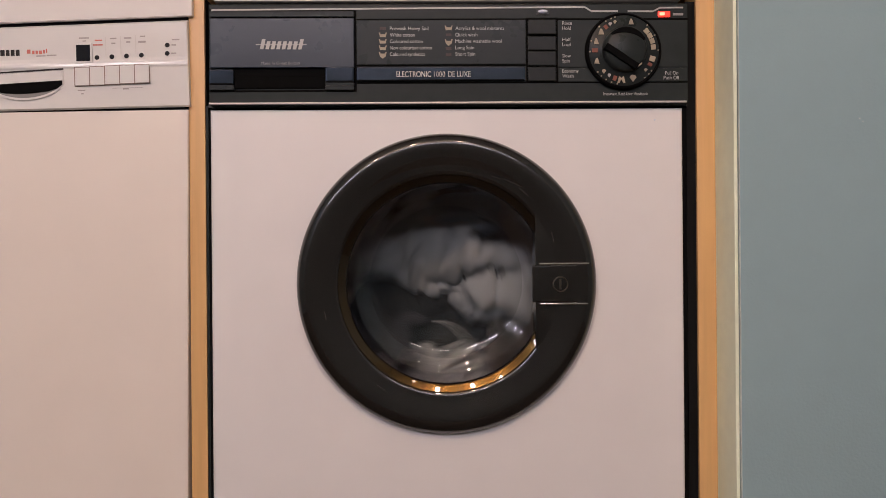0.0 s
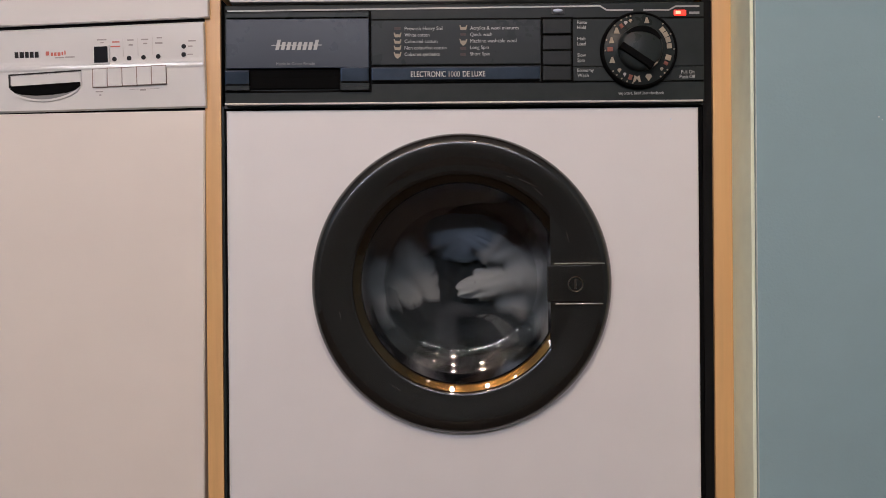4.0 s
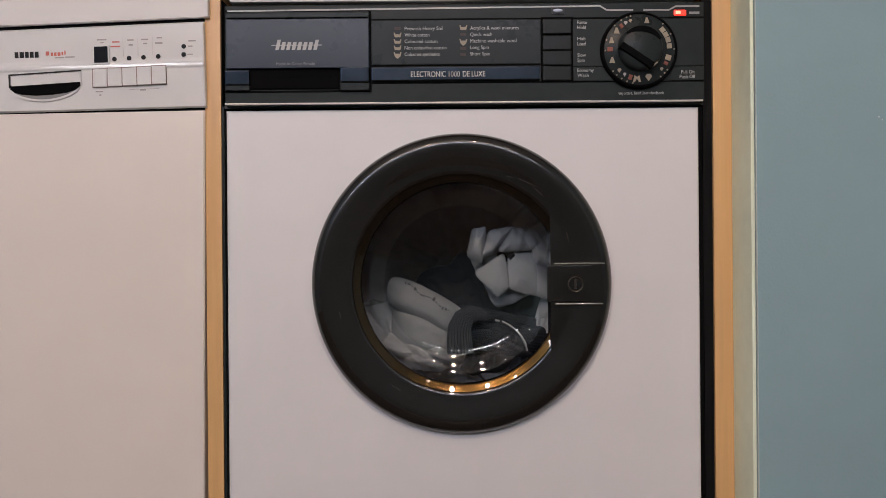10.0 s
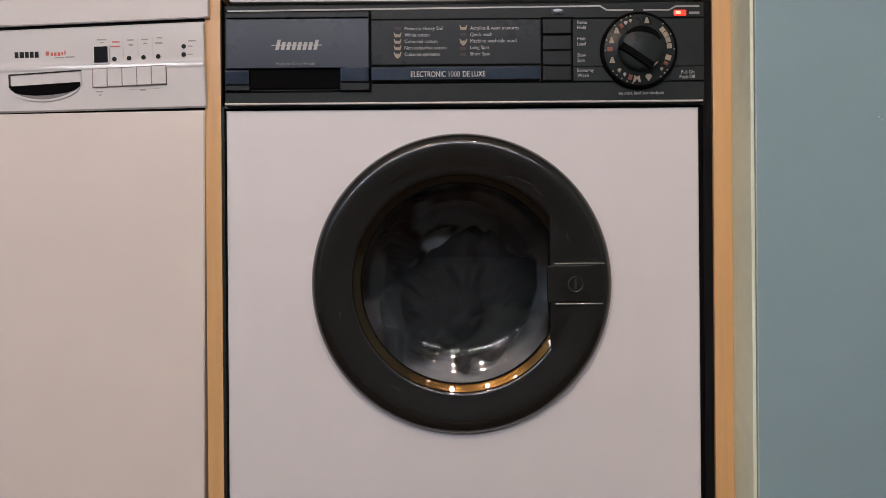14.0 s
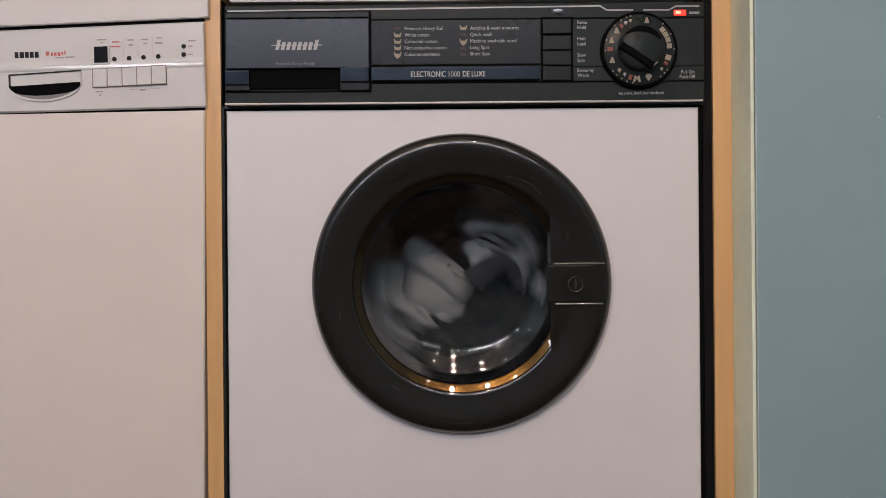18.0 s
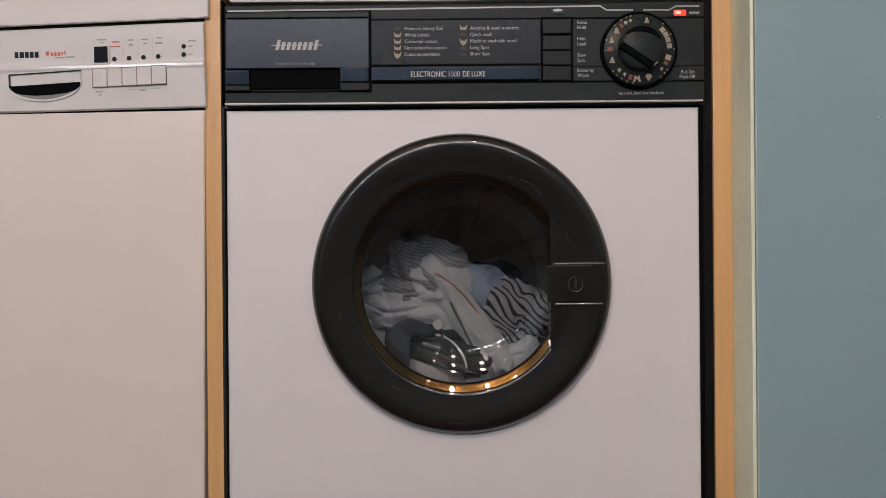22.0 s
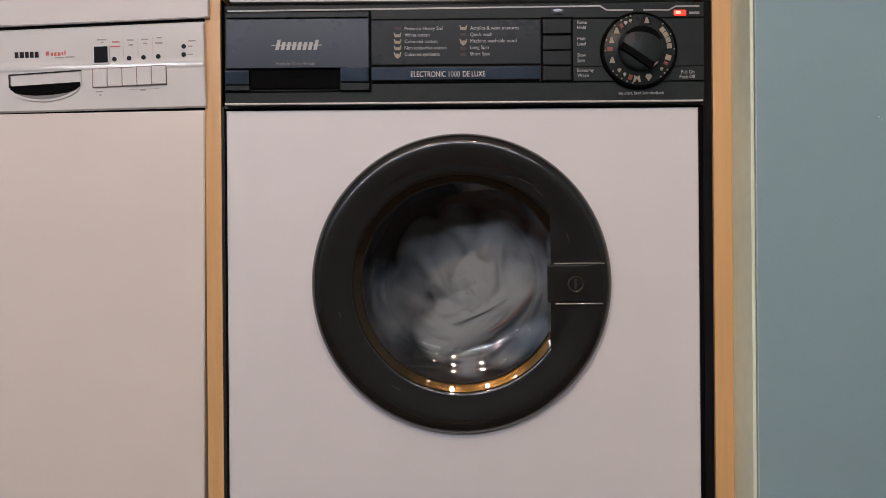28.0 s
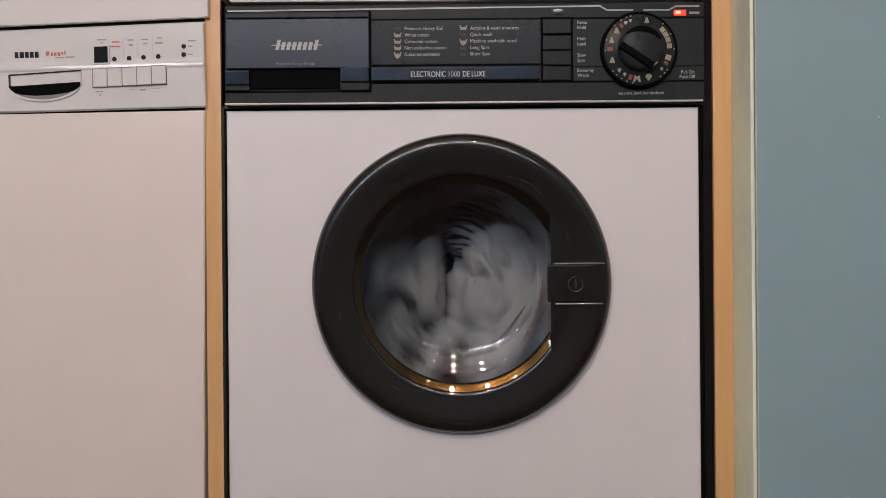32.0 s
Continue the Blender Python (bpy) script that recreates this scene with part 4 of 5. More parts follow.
def garment(name, label, w, h, deep, seed, material, layers=3, folds=4, lean=0.0, ragged=0.22, category="garment", pieces=None, backed=True, panels=()):
    """A crumpled garment: overlapping folds of cloth, w x h grid units in all, built round its own middle.
    pieces: its folds one by one, as right, up, width, height, turn, depth, bulge, way of the creases, creases, squareness."""
    bm = bmesh.new()
    k = S * 1.13
    rnd = random.Random(seed * 7)
    W, H = w * k, h * k
    for i, (pu, pv, pw, ph, turn, y0, bulge, way, count, square) in enumerate(pieces or ()):
        sheet(bm, pu * k, pv * k, pw * k, ph * k, turn, y0, bulge, seed + 11 * i, count, ragged, 52, way, square)
    for i, (quad, y0, tilt, bulge, creases, *square) in enumerate(panels):
        fold(bm, [(u * k, v * k) for u, v in quad], y0, tilt, bulge, seed * 5 + 3 * i, creases, *square)
    if not pieces:
        sheet(bm, 0, 0, W, H, lean, 0.0, deep, seed, folds, ragged)
    for i in range(0 if pieces else layers - 1):
        a = rnd.uniform(0, 6.28)
        sheet(bm, math.cos(a) * W * 0.2, math.sin(a) * H * 0.2, W * rnd.uniform(0.45, 0.72), H * rnd.uniform(0.45, 0.72), rnd.uniform(-60, 60),
              -0.010 - 0.006 * i, deep * 0.6, seed + 50 * (i + 1), folds, ragged * 1.2, 44)
    # a second, wider fold behind gives the bundle its depth
    if backed:
        sheet(bm, W * 0.05, -H * 0.04, W * 0.9, H * 0.9, lean + 30, deep * 0.55, deep * 0.5, seed + 9, folds, ragged, 36)
    for f in bm.faces:
        f.smooth = True
    bmesh.ops.recalc_face_normals(bm, faces=bm.faces)
    me = bpy.data.meshes.new(name)
    bm.to_mesh(me)
    bm.free()
    me.materials.append(material)
    ob = new(name, None)
    ob.empty_display_size = 0.03
    tagged(ob, label, category, "laundry in the drum")
    body = new("cloth", me)
    body.parent = ob
    return ob


def surface_y(ob, x, z):
    """Front surface of a garment at its own (x, z)."""
    body = [c for c in ob.children if c.name.startswith("cloth")][0]
    hit, place, normal, _ = body.ray_cast(Vector((x, -0.5, z)), Vector((0, 1, 0)))
    return place.y if hit else 0.0


def on_cloth(ob, name, material, points, width, label=""):
    """A narrow cord laid over the front of a garment along own (x, z) points."""
    bm = bmesh.new()
    rows = []
    n = len(points)
    pp = [Vector((x, surface_y(ob, x, z) - width * 0.2, z)) for x, z in points]
    for i in range(n):
        t = (pp[min(i + 1, n - 1)] - pp[max(i - 1, 0)]).normalized()
        side = t.cross(Vector((0, 1, 0))).normalized() * width
        up = Vector((0, -width * 0.6, 0))
        rows.append([bm.verts.new(pp[i] + o) for o in (side, up, -side, -up)])
    for p, q in zip(rows, rows[1:]):
        for j in range(4):
            bm.faces.new((p[j], p[(j + 1) % 4], q[(j + 1) % 4], q[j]))
    for f in bm.faces:
        f.smooth = True
    bmesh.ops.recalc_face_normals(bm, faces=bm.faces)
    me = bpy.data.meshes.new(name)
    bm.to_mesh(me)
    bm.free()
    me.materials.append(material)
    o = new(name, me)
    o.parent = ob
    if label:
        o["label"] = label
    return o


tee = garment("vest", "crumpled off-white jersey vest with stitched seam", 190, 170, 0.05, 3, M_TERRY, ragged=0.16, backed=False, pieces=(
    (-4, -24, 130, 100, -30, 0.014, 0.05, 70, 2, 2.6), (-58, -26, 90, 120, 10, 0.024, 0.04, 20, 2, 2.4), (4, -50, 140, 84, -8, 0.0, 0.045, 40, 2, 2.2)), panels=(
    (((-56, 90), (88, 16), (62, -34), (-62, 26)), -0.008, (0.004, 0.0, 0.0, -0.002), 0.022, 1, 3.6),
    (((-54, 44), (70, -4), (72, -70), (-50, -66)), -0.012, (0.006, 0.006, 0.010, 0.008), 0.026, 1, 3.2),
    (((-34, 22), (40, 4), (36, -40), (-30, -34)), -0.010, (0.004, 0.0, 0.004, 0.008), 0.026, 1, 2.4)))
hanky = garment("handkerchief", "white cotton handkerchief with dark printed motif", 145, 125, 0.035, 8, M_COTTON, ragged=0.10, pieces=(
    (4, 0, 112, 92, 0, 0.014, 0.03, 60, 3, 3), (44, 6, 60, 84, -6, 0.004, 0.03, 80, 3, 3)), panels=(
    (((-70, -16), (-15, 20), (-6, -42), (-28, -60)), -0.010, (0.006, 0.0, 0.002, 0.0), 0.006, 1),
    (((-9, 16), (54, 28), (64, -66), (-12, -44)), -0.006, (0.0, 0.006, 0.004, 0.0), 0.008, 1),
    (((-3, 66), (32, 54), (54, 24), (-30, 18)), -0.016, (0.006, 0.004, 0.004, 0.0), 0.012, 3),
    (((-42, 58), (6, 66), (-38, 14), (-62, 6)), -0.022, (0.004, 0.008, 0.0, 0.0), 0.012, 2),
    (((-72, 60), (-46, 64), (-54, -2), (-82, 12)), -0.028, (0.004, 0.0, 0.004, 0.006), 0.014, 1),
    (((28, 44), (64, 28), (66, -8), (38, -4)), -0.014, (0.0, 0.006, 0.008, 0.002), 0.010, 2)))
rib = garment("ribbed_top", "dark navy ribbed top with white piping", 190, 120, 0.045, 12, M_RIB, ragged=0.08, backed=False, pieces=(
    (4, 0, 200, 74, 0, 0.004, 0.030, 85, 2, 4.0), (14, -6, 168, 50, -3, -0.008, 0.022, 10, 2, 4.5), (-36, 10, 90, 48, 10, -0.006, 0.022, 60, 2, 3.5)))
grey = garment("pinstripe_shirt", "pale grey shirt with thin dark stripes", 150, 180, 0.05, 17, M_PINSTRIPE, ragged=0.18, pieces=(
    (0, 0, 140, 160, 0, 0.006, 0.05, 10, 5, 3), (14, 44, 100, 62, 12, -0.014, 0.04, 60, 5, 3), (-34, 18, 62, 78, 25, -0.022, 0.03, 30, 4, 4), (22, 2, 84, 40, -24, -0.026, 0.03, 75, 3, 5),
    (-22, -30, 90, 44, 14, -0.022, 0.03, 110, 4, 4), (26, -48, 86, 60, -10, -0.012, 0.04, 100, 4, 4), (-44, -62, 50, 50, 30, -0.010, 0.03, 60, 3, 4)))
shirt = garment("shirt", "white cotton shirt with pearl buttons and pink stitching", 270, 200, 0.055, 22, M_COTTON, ragged=0.12, pieces=(
    (0, 0, 240, 180, 0, 0.006, 0.055, 50, 4, 3), (-20, -10, 130, 130, -8, -0.008, 0.03, 95, 2, 5), (40, 6, 230, 62, -36, -0.018, 0.03, 52, 3, 5), (85, -52, 110, 90, -30, -0.008, 0.04, 60, 4, 3),
    (-85, -22, 110, 80, 10, -0.012, 0.04, 100, 3, 3), (-40, 52, 90, 50, 15, -0.010, 0.03, 70, 4, 4)))
stripe = garment("striped_shirt", "black and white striped cotton shirt", 150, 140, 0.045, 27, M_STRIPE, ragged=0.14, pieces=(
    (0, 0, 140, 125, 20, 0.0, 0.05, 40, 5, 3), (-20, -8, 90, 80, -30, -0.014, 0.03, 100, 4, 3), (25, 30, 80, 60, 20, -0.012, 0.03, 10, 4, 4)))
blue = garment("blue_shirt", "pale blue cotton shirt", 130, 90, 0.04, 31, M_BLUECLOTH, 2, 4, 0)
red = garment("red_shirt", "faded red cotton shirt", 170, 90, 0.04, 36, M_REDCLOTH, 2, 4, 10)
black = garment("black_trousers", "crumpled black cotton trousers", 250, 220, 0.06, 41, M_BLACKCLOTH, 3, 4, 30)
sleeve = garment("sock", "long white cotton sock", 44, 165, 0.016, 46, M_COTTON, ragged=0.12, category="sock", pieces=((0, 0, 42, 165, 0, 0.0, 0.012, 12, 3, 3.5), (4, 52, 46, 60, 12, -0.006, 0.01, 20, 2, 3)), backed=False)
LAUNDRY = {"tee": tee, "hanky": hanky, "rib": rib, "grey": grey, "shirt": shirt, "stripe": stripe, "blue": blue, "red": red, "black": black, "sock": sleeve}

bpy.context.view_layer.update()
q = S * 1.13
for i in range(0, 15):
    pts = [((-28 + 5.4 * (i + f)) * q, (67 - 3.3 * (i + f) + 2.6 * math.sin((i + f) * 0.9)) * q) for f in (0.0, 0.22, 0.4 + 0.2 * (i % 2))]
    on_cloth(tee, "stitch", M_STITCHSHADE, pts, 0.0011 + 0.0016 * (i % 3 == 0) + 0.0006 * (i % 4 == 1), "dark seam stitch")
cuff_path = [Vector((x * q, -0.030, z * q)) for x, z in ((-22, 27), (-36, 31), (-52, 29), (-64, 19), (-68, 2), (-65, -18), (-60, -40))]
bm = bmesh.new()
rows = []
for i, p in enumerate(cuff_path):
    t = (cuff_path[min(i + 1, 6)] - cuff_path[max(i - 1, 0)]).normalized()
    side = t.cross(Vector((0, 1, 0))).normalized()
    wide = (7, 11, 14, 17, 19, 20, 21)[i] * q
    rows.append([bm.verts.new(p + (side * math.cos(w) + Vector((0, -0.8 * math.sin(w), 0))) * wide * (1 + 0.07 * (j % 2))) for j in range(48) for w in (2 * math.pi * j / 48,)])
for p, w in zip(rows, rows[1:]):
    for j in range(48):
        bm.faces.new((p[j], p[(j + 1) % 48], w[(j + 1) % 48], w[j]))
bm.faces.new(rows[0][::-1])
bm.faces.new(rows[-1])
finish("cuff", bm, M_CUFF, None, "dark ribbed knitted cuff").parent = rib
for k in range(5):
    on_cloth(rib, "mesh_thread", M_THREAD, [((6 + 10 * k - 2.5 * f) * q, (16 - 1.5 * k * k - 8 * f) * q) for f in range(5)], 0.0006, "dim grey knitted thread")
for k in range(4):
    on_cloth(rib, "mesh_thread", M_THREAD, [((-6 + 9 * f) * q, (10 - 9 * k - 0.5 * f * f) * q) for f in range(7)], 0.0006, "dim grey knitted thread")
on_cloth(rib, "piping", M_PIPING, [((-8 + 66 * math.sin(i * 0.11)) * q, (22 - 58 * (1 - math.cos(i * 0.11))) * q) for i in range(13)], 0.0014, "white piping")
on_cloth(shirt, "stitching", M_PINK, [((-32 + 7.6 * i) * q, (60 - 1.2 * i - 0.2 * i * i) * q) for i in range(13)], 0.0014, "pink stitched line")
# Dark cord laid on the cloth to paint the shadow along the buttoned fold.
on_cloth(shirt, "placket_shade", M_STITCHSHADE, [((8 + 6 * i) * q, (22 - 6.2 * i) * q) for i in range(12)], 0.0020, "dark cord painting the fold's shadow")
for bu, bv in ((-15, 27), (-1, -24)):
    bm = disc(bu * q, bv * q, 0.0064, -0.0015, 0.0015, 20, 0.0008)
    bmesh.ops.transform(bm, matrix=Matrix.Translation((0, min(surface_y(shirt, bu * q + 0.006 * ox, bv * q + 0.006 * oz) for ox, oz in ((0, 0), (1, 0), (-1, 0), (0, 1), (0, -1), (0.7, 0.7), (-0.7, 0.7), (0.7, -0.7), (-0.7, -0.7))) - 0.001, 0)), verts=bm.verts)
    me = bpy.data.meshes.new("button")
    bm.to_mesh(me)
    bm.free()
    me.materials.append(M_BUTTON)
    o = new("button", me)
    o.parent = shirt
on_cloth(hanky, "printed_motif", M_BLACKCLOTH, [((-26 + 4 * i) * q, (11 + 5 * math.sin(i * 1.1)) * q) for i in range(8)], 0.0036, "dark printed motif")

# ---------------------------------------------------------------- movement
def motions():
    rows = {name: [] for name in LAUNDRY}
    keys = []

    def at(t, spin, **where):
        """Garment middles on the grid (right, down, turn, depth) at t; spin: turns of the drum up to the next entry."""
        keys.append((t, spin, where))

    first = dict(tee=(745, 570, 0, 0.130), hanky=(908, 466, 0, 0.125), rib=(880, 590, 10, 0.135), grey=(690, 610, 10, 0.230), shirt=(800, 640, 0, 0.27),
                 stripe=(760, 600, 0, 0.26), blue=(920, 620, 20, 0.25), red=(850, 640, 0, 0.28), black=(855, 540, 10, 0.21), sock=(962, 592, 15, 0.16))
    second = dict(shirt=(800, 560, 0, 0.130), stripe=(922, 528, 20, 0.142), blue=(832, 502, 0, 0.145), grey=(746, 518, 5, 0.150), tee=(806, 700, 184, 0.118),
                  rib=(812, 624, -5, 0.104), hanky=(690, 606, 30, 0.150), red=(760, 560, 0, 0.29), black=(860, 560, 0, 0.25), sock=(925, 622, 40, 0.140))
    at(0.0, -1, shirt=(800, 450, 15, 0.18), tee=(815, 428, 80, 0.15), rib=(800, 590, 0, 0.19), grey=(820, 665, 90, 0.2), hanky=(915, 495, 10, 0.125), stripe=(740, 560, 0, 0.25), blue=(850, 380, 0, 0.151), red=(800, 380, 0, 0.19), black=(770, 540, 0, 0.2), sock=(700, 600, 0, 0.2))
    at(1.0, -1, hanky=(962, 512, 150, 0.14), tee=(800, 425, 80, 0.17), grey=(790, 660, 70, 0.22), shirt=(790, 420, 10, 0.2), rib=(850, 560, 0, 0.18), stripe=(700, 560, 0, 0.2), blue=(900, 400, 30, 0.151), red=(880, 380, 0, 0.19), black=(800, 560, 40, 0.14), sock=(700, 640, 60, 0.2))
    at(2.0, -1, hanky=(945, 520, 80, 0.13), tee=(745, 520, -50, 0.15), shirt=(815, 420, 0, 0.157), rib=(845, 590, 40, 0.18), grey=(720, 610, 20, 0.2), stripe=(880, 410, 0, 0.16), blue=(930, 620, 20, 0.16), red=(760, 390, 0, 0.19), black=(850, 540, 0, 0.150), sock=(765, 535, 30, 0.20))
    at(3.0, -3, sock=(890, 512, 82, 0.12), tee=(745, 480, 10, 0.15), hanky=(890, 408, 70, 0.16), grey=(745, 655, 70, 0.2), shirt=(960, 590, 80, 0.27), rib=(830, 580, 10, 0.15), stripe=(900, 620, 0, 0.25), blue=(800, 400, 0, 0.157), red=(880, 380, 0, 0.19), black=(820, 570, 0, 0.19))
    at(6.0, -0.5, hanky=(815, 520, -40, 0.22), shirt=(975, 500, 85, 0.18), rib=(905, 560, 0, 0.15), tee=(740, 590, 60, 0.23), grey=(720, 600, 10, 0.24), stripe=(760, 420, 0, 0.172), blue=(870, 410, 0, 0.16), red=(850, 390, 0, 0.19), black=(780, 500, 0, 0.17), sock=(880, 470, 62, 0.165))
    at(6.6, 0, **{**first, "tee": (742, 594, -6, 0.130)})
    at(7.1, 0, **{**first, "tee": (744, 588, -4, 0.130)})
    at(7.6, 0, **first)
    at(10.8, 0, **first)
    at(11.0, 1, tee=(735, 510, 80, 0.13), hanky=(944, 522, 40, 0.125), rib=(800, 610, 0, 0.16), grey=(700, 500, 0, 0.16), shirt=(740, 580, 0, 0.25), stripe=(760, 420, 0, 0.169), blue=(940, 600, 20, 0.2), red=(850, 400, 0, 0.19), black=(830, 480, 10, 0.2), sock=(950, 600, 15, 0.16))
    at(12.0, 1, sock=(880, 560, -14, 0.12), grey=(695, 510, 10, 0.15), tee=(700, 590, 60, 0.2), hanky=(890, 420, 40, 0.145), rib=(820, 440, 0, 0.17), shirt=(800, 690, 0, 0.27), stripe=(780, 400, 0, 0.166), blue=(900, 620, 0, 0.25), red=(760, 390, 0, 0.19), black=(830, 520, 0, 0.18))
    at(13.0, 1, tee=(795, 425, 20, 0.142), hanky=(915, 490, 30, 0.13), sock=(822, 452, -35, 0.13), grey=(695, 600, 10, 0.22), shirt=(720, 640, 70, 0.22), rib=(790, 580, 0, 0.19), stripe=(900, 600, 0, 0.28), blue=(920, 550, 60, 0.15), red=(760, 380, 0, 0.19), black=(800, 570, 0, 0.15))
    at(14.0, 0.5, rib=(760, 540, 0, 0.19), black=(820, 530, 0, 0.13), hanky=(809, 416, 0, 0.20), tee=(800, 660, 90, 0.22), shirt=(850, 670, 10, 0.175), grey=(880, 420, 60, 0.27), stripe=(740, 430, 0, 0.29), blue=(920, 520, 0, 0.27), red=(780, 380, 0, 0.24), sock=(700, 600, 0, 0.25))
    at(14.5, 1, tee=(765, 450, 40, 0.15), hanky=(950, 545, 20, 0.15), shirt=(860, 610, 10, 0.2), rib=(800, 580, 30, 0.15), black=(850, 500, 20, 0.19), grey=(700, 540, 30, 0.22), stripe=(900, 430, 0, 0.166), blue=(880, 420, 10, 0.151), red=(780, 385, 0, 0.19), sock=(700, 600, 20, 0.2))
    at(15.5, 1, shirt=(760, 500, 60, 0.15), tee=(880, 590, 10, 0.16), hanky=(890, 420, 30, 0.142), rib=(840, 520, 70, 0.15), black=(820, 600, 40, 0.18), grey=(710, 600, 0, 0.2), stripe=(930, 500, 20, 0.22), blue=(800, 640, 10, 0.2), red=(860, 380, 0, 0.19), sock=(940, 570, 20, 0.16))
    at(16.5, 0.5, tee=(735, 435, 40, 0.16), shirt=(865, 610, 20, 0.16), hanky=(940, 540, 60, 0.18), rib=(820, 500, 30, 0.15), black=(780, 560, 10, 0.17), grey=(720, 620, 0, 0.22), stripe=(900, 420, 20, 0.157), blue=(950, 470, 60, 0.2), red=(820, 375, 0, 0.19), sock=(690, 520, 10, 0.18))
    at(17.0, 1, rib=(760, 565, 20, 0.13), black=(850, 540, 0, 0.15), grey=(725, 455, 20, 0.155), tee=(885, 450, 60, 0.175), shirt=(830, 670, 0, 0.22), hanky=(880, 470, 0, 0.24), stripe=(900, 590, 0, 0.28), blue=(920, 620, 0, 0.25), red=(800, 375, 0, 0.19), sock=(700, 620, 20, 0.2))
    at(18.0, 1, shirt=(740, 560, 20, 0.24), tee=(765, 505, 10, 0.13), blue=(872, 418, 30, 0.16), rib=(900, 530, 60, 0.16), grey=(700, 600, 0, 0.2), hanky=(890, 440, 20, 0.15), stripe=(900, 430, 0, 0.16), red=(770, 380, 0, 0.19), black=(860, 590, 0, 0.14), sock=(940, 560, 0, 0.2))
    at(19.0, 1, shirt=(668, 505, 90, 0.15), tee=(930, 640, 70, 0.18), hanky=(872, 560, 0, 0.175), rib=(800, 540, 80, 0.2), grey=(835, 640, 0, 0.15), blue=(930, 600, 60, 0.19), stripe=(860, 410, 0, 0.16), red=(880, 380, 0, 0.19), black=(815, 520, 0, 0.15), sock=(760, 410, 60, 0.145))
    at(20.0, 1, shirt=(860, 650, 80, 0.21), tee=(705, 500, 0, 0.14), hanky=(885, 560, 10, 0.2), blue=(950, 530, 70, 0.17), rib=(780, 600, 10, 0.19), grey=(790, 400, 80, 0.16), stripe=(900, 400, 0, 0.16), red=(860, 380, 0, 0.19), black=(815, 500, 0, 0.17), sock=(880, 560, 30, 0.16))
    at(21.0, 1, shirt=(830, 430, 30, 0.168), tee=(735, 490, 30, 0.13), hanky=(905, 600, 20, 0.19), rib=(775, 590, -10, 0.14), grey=(880, 615, 0, 0.15), blue=(890, 450, 0, 0.2), stripe=(920, 560, 0, 0.22), red=(770, 385, 0, 0.19), black=(850, 515, 0, 0.168), sock=(830, 640, 60, 0.18))
    def swung(rest, degrees):
        """The whole load turned clockwise about the drum's axis."""
        c, d = math.cos(radians(degrees)), math.sin(radians(degrees))
        return {k: (DU + (u - DU) * c - (v - DV) * d, DV + (u - DU) * d + (v - DV) * c, w + degrees, y) for k, (u, v, w, y) in rest.items()}
    for t, w in ((21.75, 24), (21.95, 20), (22.1, 15), (22.25, 8), (22.45, 2), (22.6, 0)):
        at(t, 0, **swung(second, w))
    at(26.0, 0, **second)
    at(26.3, -1.7, **{**second, "shirt": (820, 530, -12, 0.13), "grey": (725, 540, -15, 0.15)})
    at(28.0, -1, shirt=(875, 520, 110, 0.13), tee=(815, 450, 30, 0.15), hanky=(920, 480, 10, 0.14), grey=(720, 545, 0, 0.2), blue=(930, 590, 0, 0.15), rib=(760, 620, 0, 0.2), stripe=(740, 560, 0, 0.22), red=(860, 380, 0, 0.19), black=(760, 430, 0, 0.26), sock=(840, 590, 8, 0.12))
    at(29.0, -1, sock=(808, 530, 6, 0.118), shirt=(930, 590, -50, 0.135), stripe=(915, 468, 30, 0.14), tee=(795, 465, 40, 0.215), hanky=(805, 420, 0, 0.145), rib=(790, 630, 0, 0.19), grey=(720, 560, 0, 0.28), blue=(860, 640, 0, 0.2), red=(760, 380, 0, 0.19), black=(720, 520, 20, 0.25))
    at(30.0, -1, shirt=(860, 578, 0, 0.125), hanky=(895, 440, 60, 0.14), tee=(900, 460, 20, 0.17), blue=(950, 520, 80, 0.16), grey=(720, 640, 60, 0.18), rib=(820, 505, 0, 0.21), stripe=(860, 420, 0, 0.21), red=(890, 390, 0, 0.19), black=(780, 480, 0, 0.17), sock=(740, 610, 40, 0.17))
    at(31.0, -1, shirt=(868, 542, 60, 0.13), tee=(735, 480, 40, 0.25), hanky=(930, 455, 50, 0.16), blue=(950, 560, 80, 0.15), grey=(730, 580, -30, 0.26), rib=(760, 600, 0, 0.15), stripe=(860, 400, 0, 0.166), red=(880, 380, 0, 0.19), black=(800, 420, 0, 0.22), sock=(720, 560, -40, 0.15))
    at(32.0, 0, shirt=(902, 540, 80, 0.13), tee=(732, 505, 60, 0.14), hanky=(930, 430, 50, 0.136), blue=(950, 580, 80, 0.15), grey=(700, 600, -10, 0.2), rib=(720, 580, 60, 0.18), stripe=(860, 410, 0, 0.157), red=(880, 390, 0, 0.19), black=(820, 540, 20, 0.24), sock=(760, 640, 30, 0.17))

    def put(name, t, u, v, turn, y):
        y = 0.088 + (y - 0.10) * 0.7
        x, z = g(u, v, y)
        rows[name].append((t, pose(x, y, z, 0, turn, 0)))

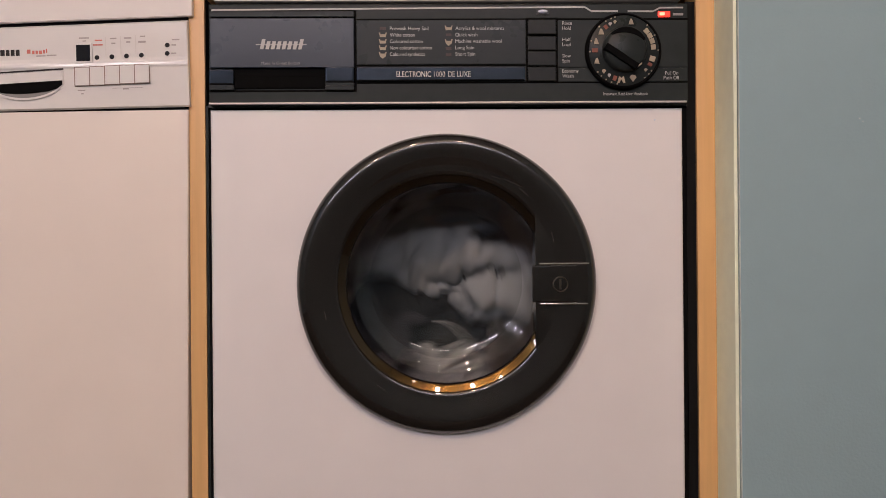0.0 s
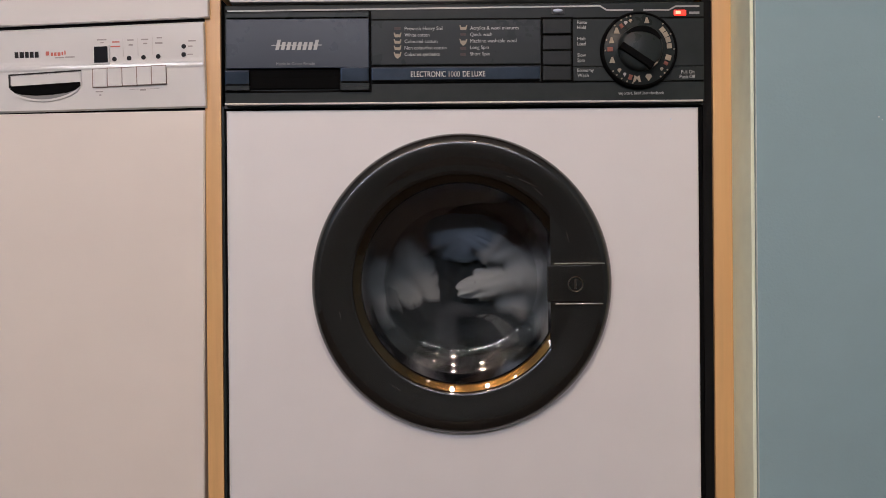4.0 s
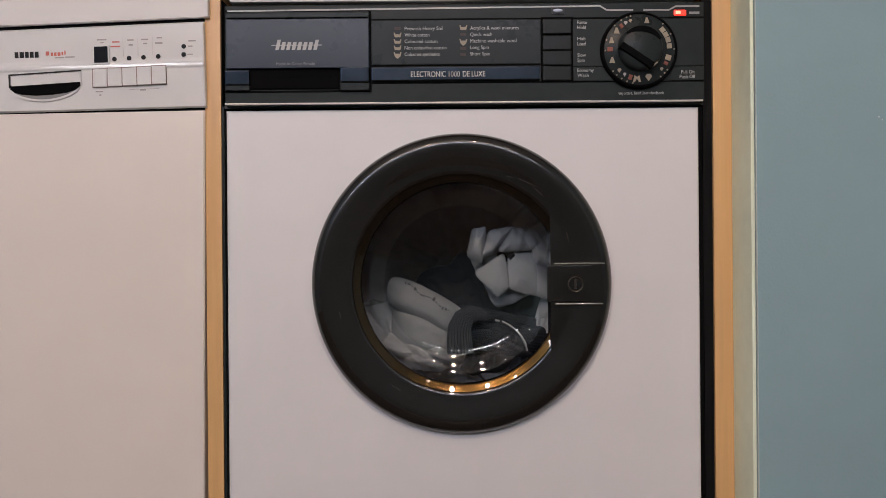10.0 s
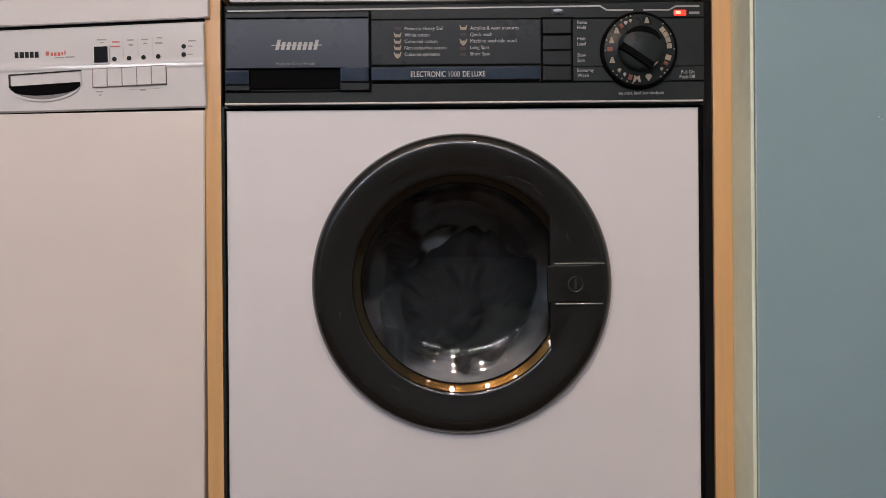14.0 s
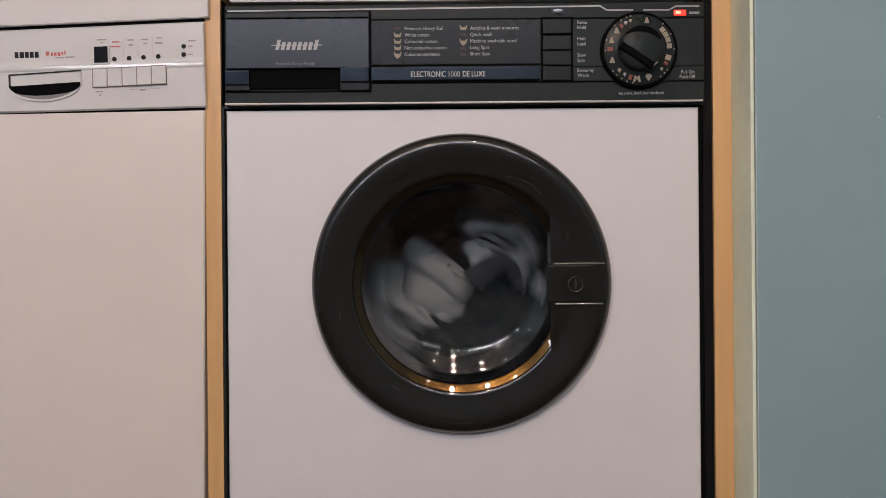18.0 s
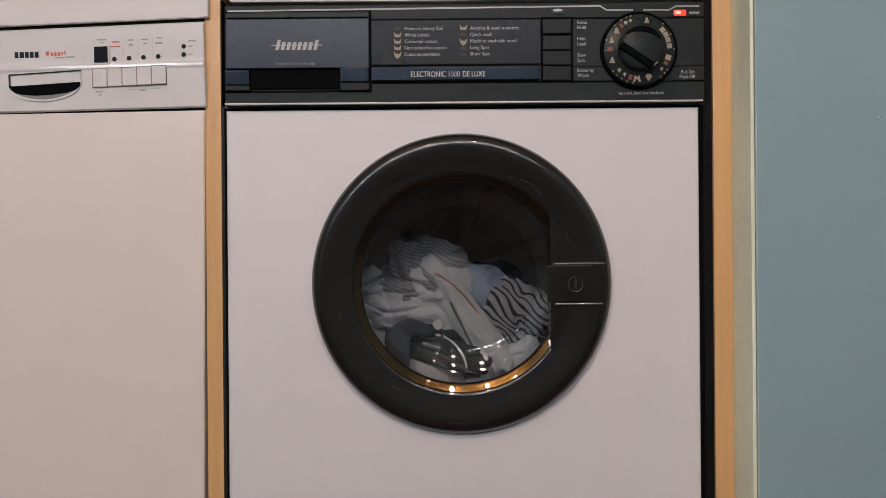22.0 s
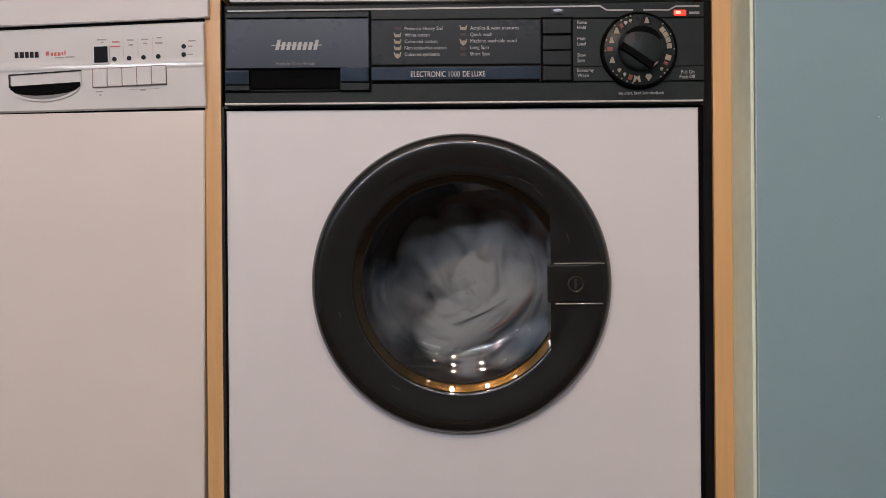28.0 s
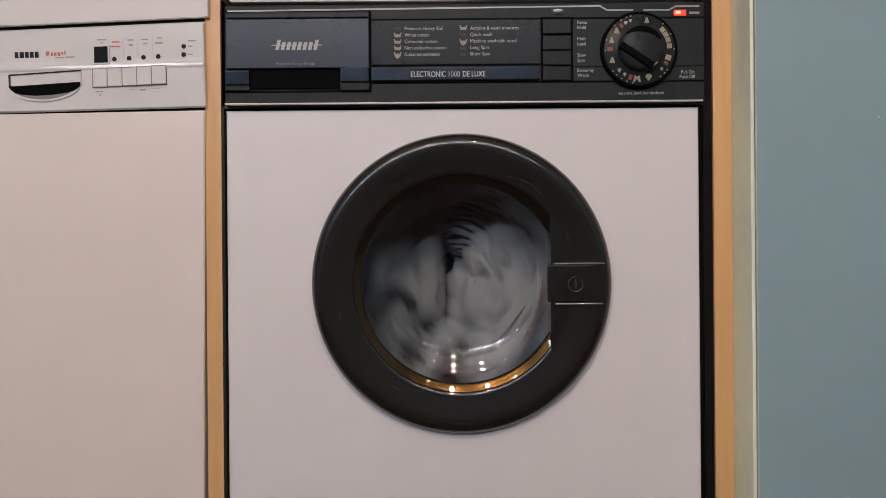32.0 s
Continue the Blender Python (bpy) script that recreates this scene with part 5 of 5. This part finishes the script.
    for (t0, spin, a), (t1, _, b) in zip(keys, keys[1:]):
        moving = t1 - t0 < 3.6 and a != b
        steps = max(int(round((t1 - t0) * 10)), 1) if moving else 1
        for name in LAUNDRY:
            u0, v0, w0, y0 = a[name]
            u1, v1, w1, y1 = b[name]
            th0, th1 = math.atan2(v0 - DV, u0 - DU), math.atan2(v1 - DV, u1 - DU)
            r0, r1 = math.hypot(u0 - DU, v0 - DV), math.hypot(u1 - DU, v1 - DV)
            dth = (th1 - th0 + math.pi) % (2 * math.pi) - math.pi
            dth += 2 * math.pi * round((spin * 2 * math.pi - dth) / (2 * math.pi))
            dw = (w1 - w0 + 90) % 360 - 90
            dw += 360 * round((spin * 360 - dw) / 360)
            if abs(spin) < 0.3:
                dw = (w1 - w0 + 180) % 360 - 180
            for i in range(steps):
                f = i / steps
                if abs(spin) < 0.3:
                    uu, vv = u0 + (u1 - u0) * f, v0 + (v1 - v0) * f
                else:
                    r = r0 + (r1 - r0) * f
                    th = th0 + dth * f
                    r *= 1 - 0.25 * math.sin(math.pi * f) ** 2 * max(0.0, -math.sin(th))
                    uu, vv = DU + r * math.cos(th), DV + r * math.sin(th)
                put(name, t0 + (t1 - t0) * f, uu, vv, w0 + dw * f, y0 + (y1 - y0) * f)
    for name in LAUNDRY:
        put(name, 32.0, *keys[-1][2][name])
        walk(LAUNDRY[name], rows[name])
    # the drum: turns back and forth with rests
    spins = [(0.0, 6.5, -400), (6.5, 10.8, 0), (10.8, 21.8, 400), (21.8, 26.0, 0), (26.0, 32.0, -400)]
    angle, turn_rows = 0.0, []
    base = drum.location.copy()
    for t0, t1, rate in spins:
        n = int(round((t1 - t0) * 5)) if rate else 1
        for i in range(n):
            turn_rows.append((t0 + (t1 - t0) * i / n, angle + rate * (t1 - t0) * i / n))
        angle += rate * (t1 - t0)
    turn_rows.append((32.0, angle))
    walk(drum, [(t, Matrix.Translation(base) @ Matrix.Rotation(radians(w), 4, "Y")) for t, w in turn_rows])


motions()
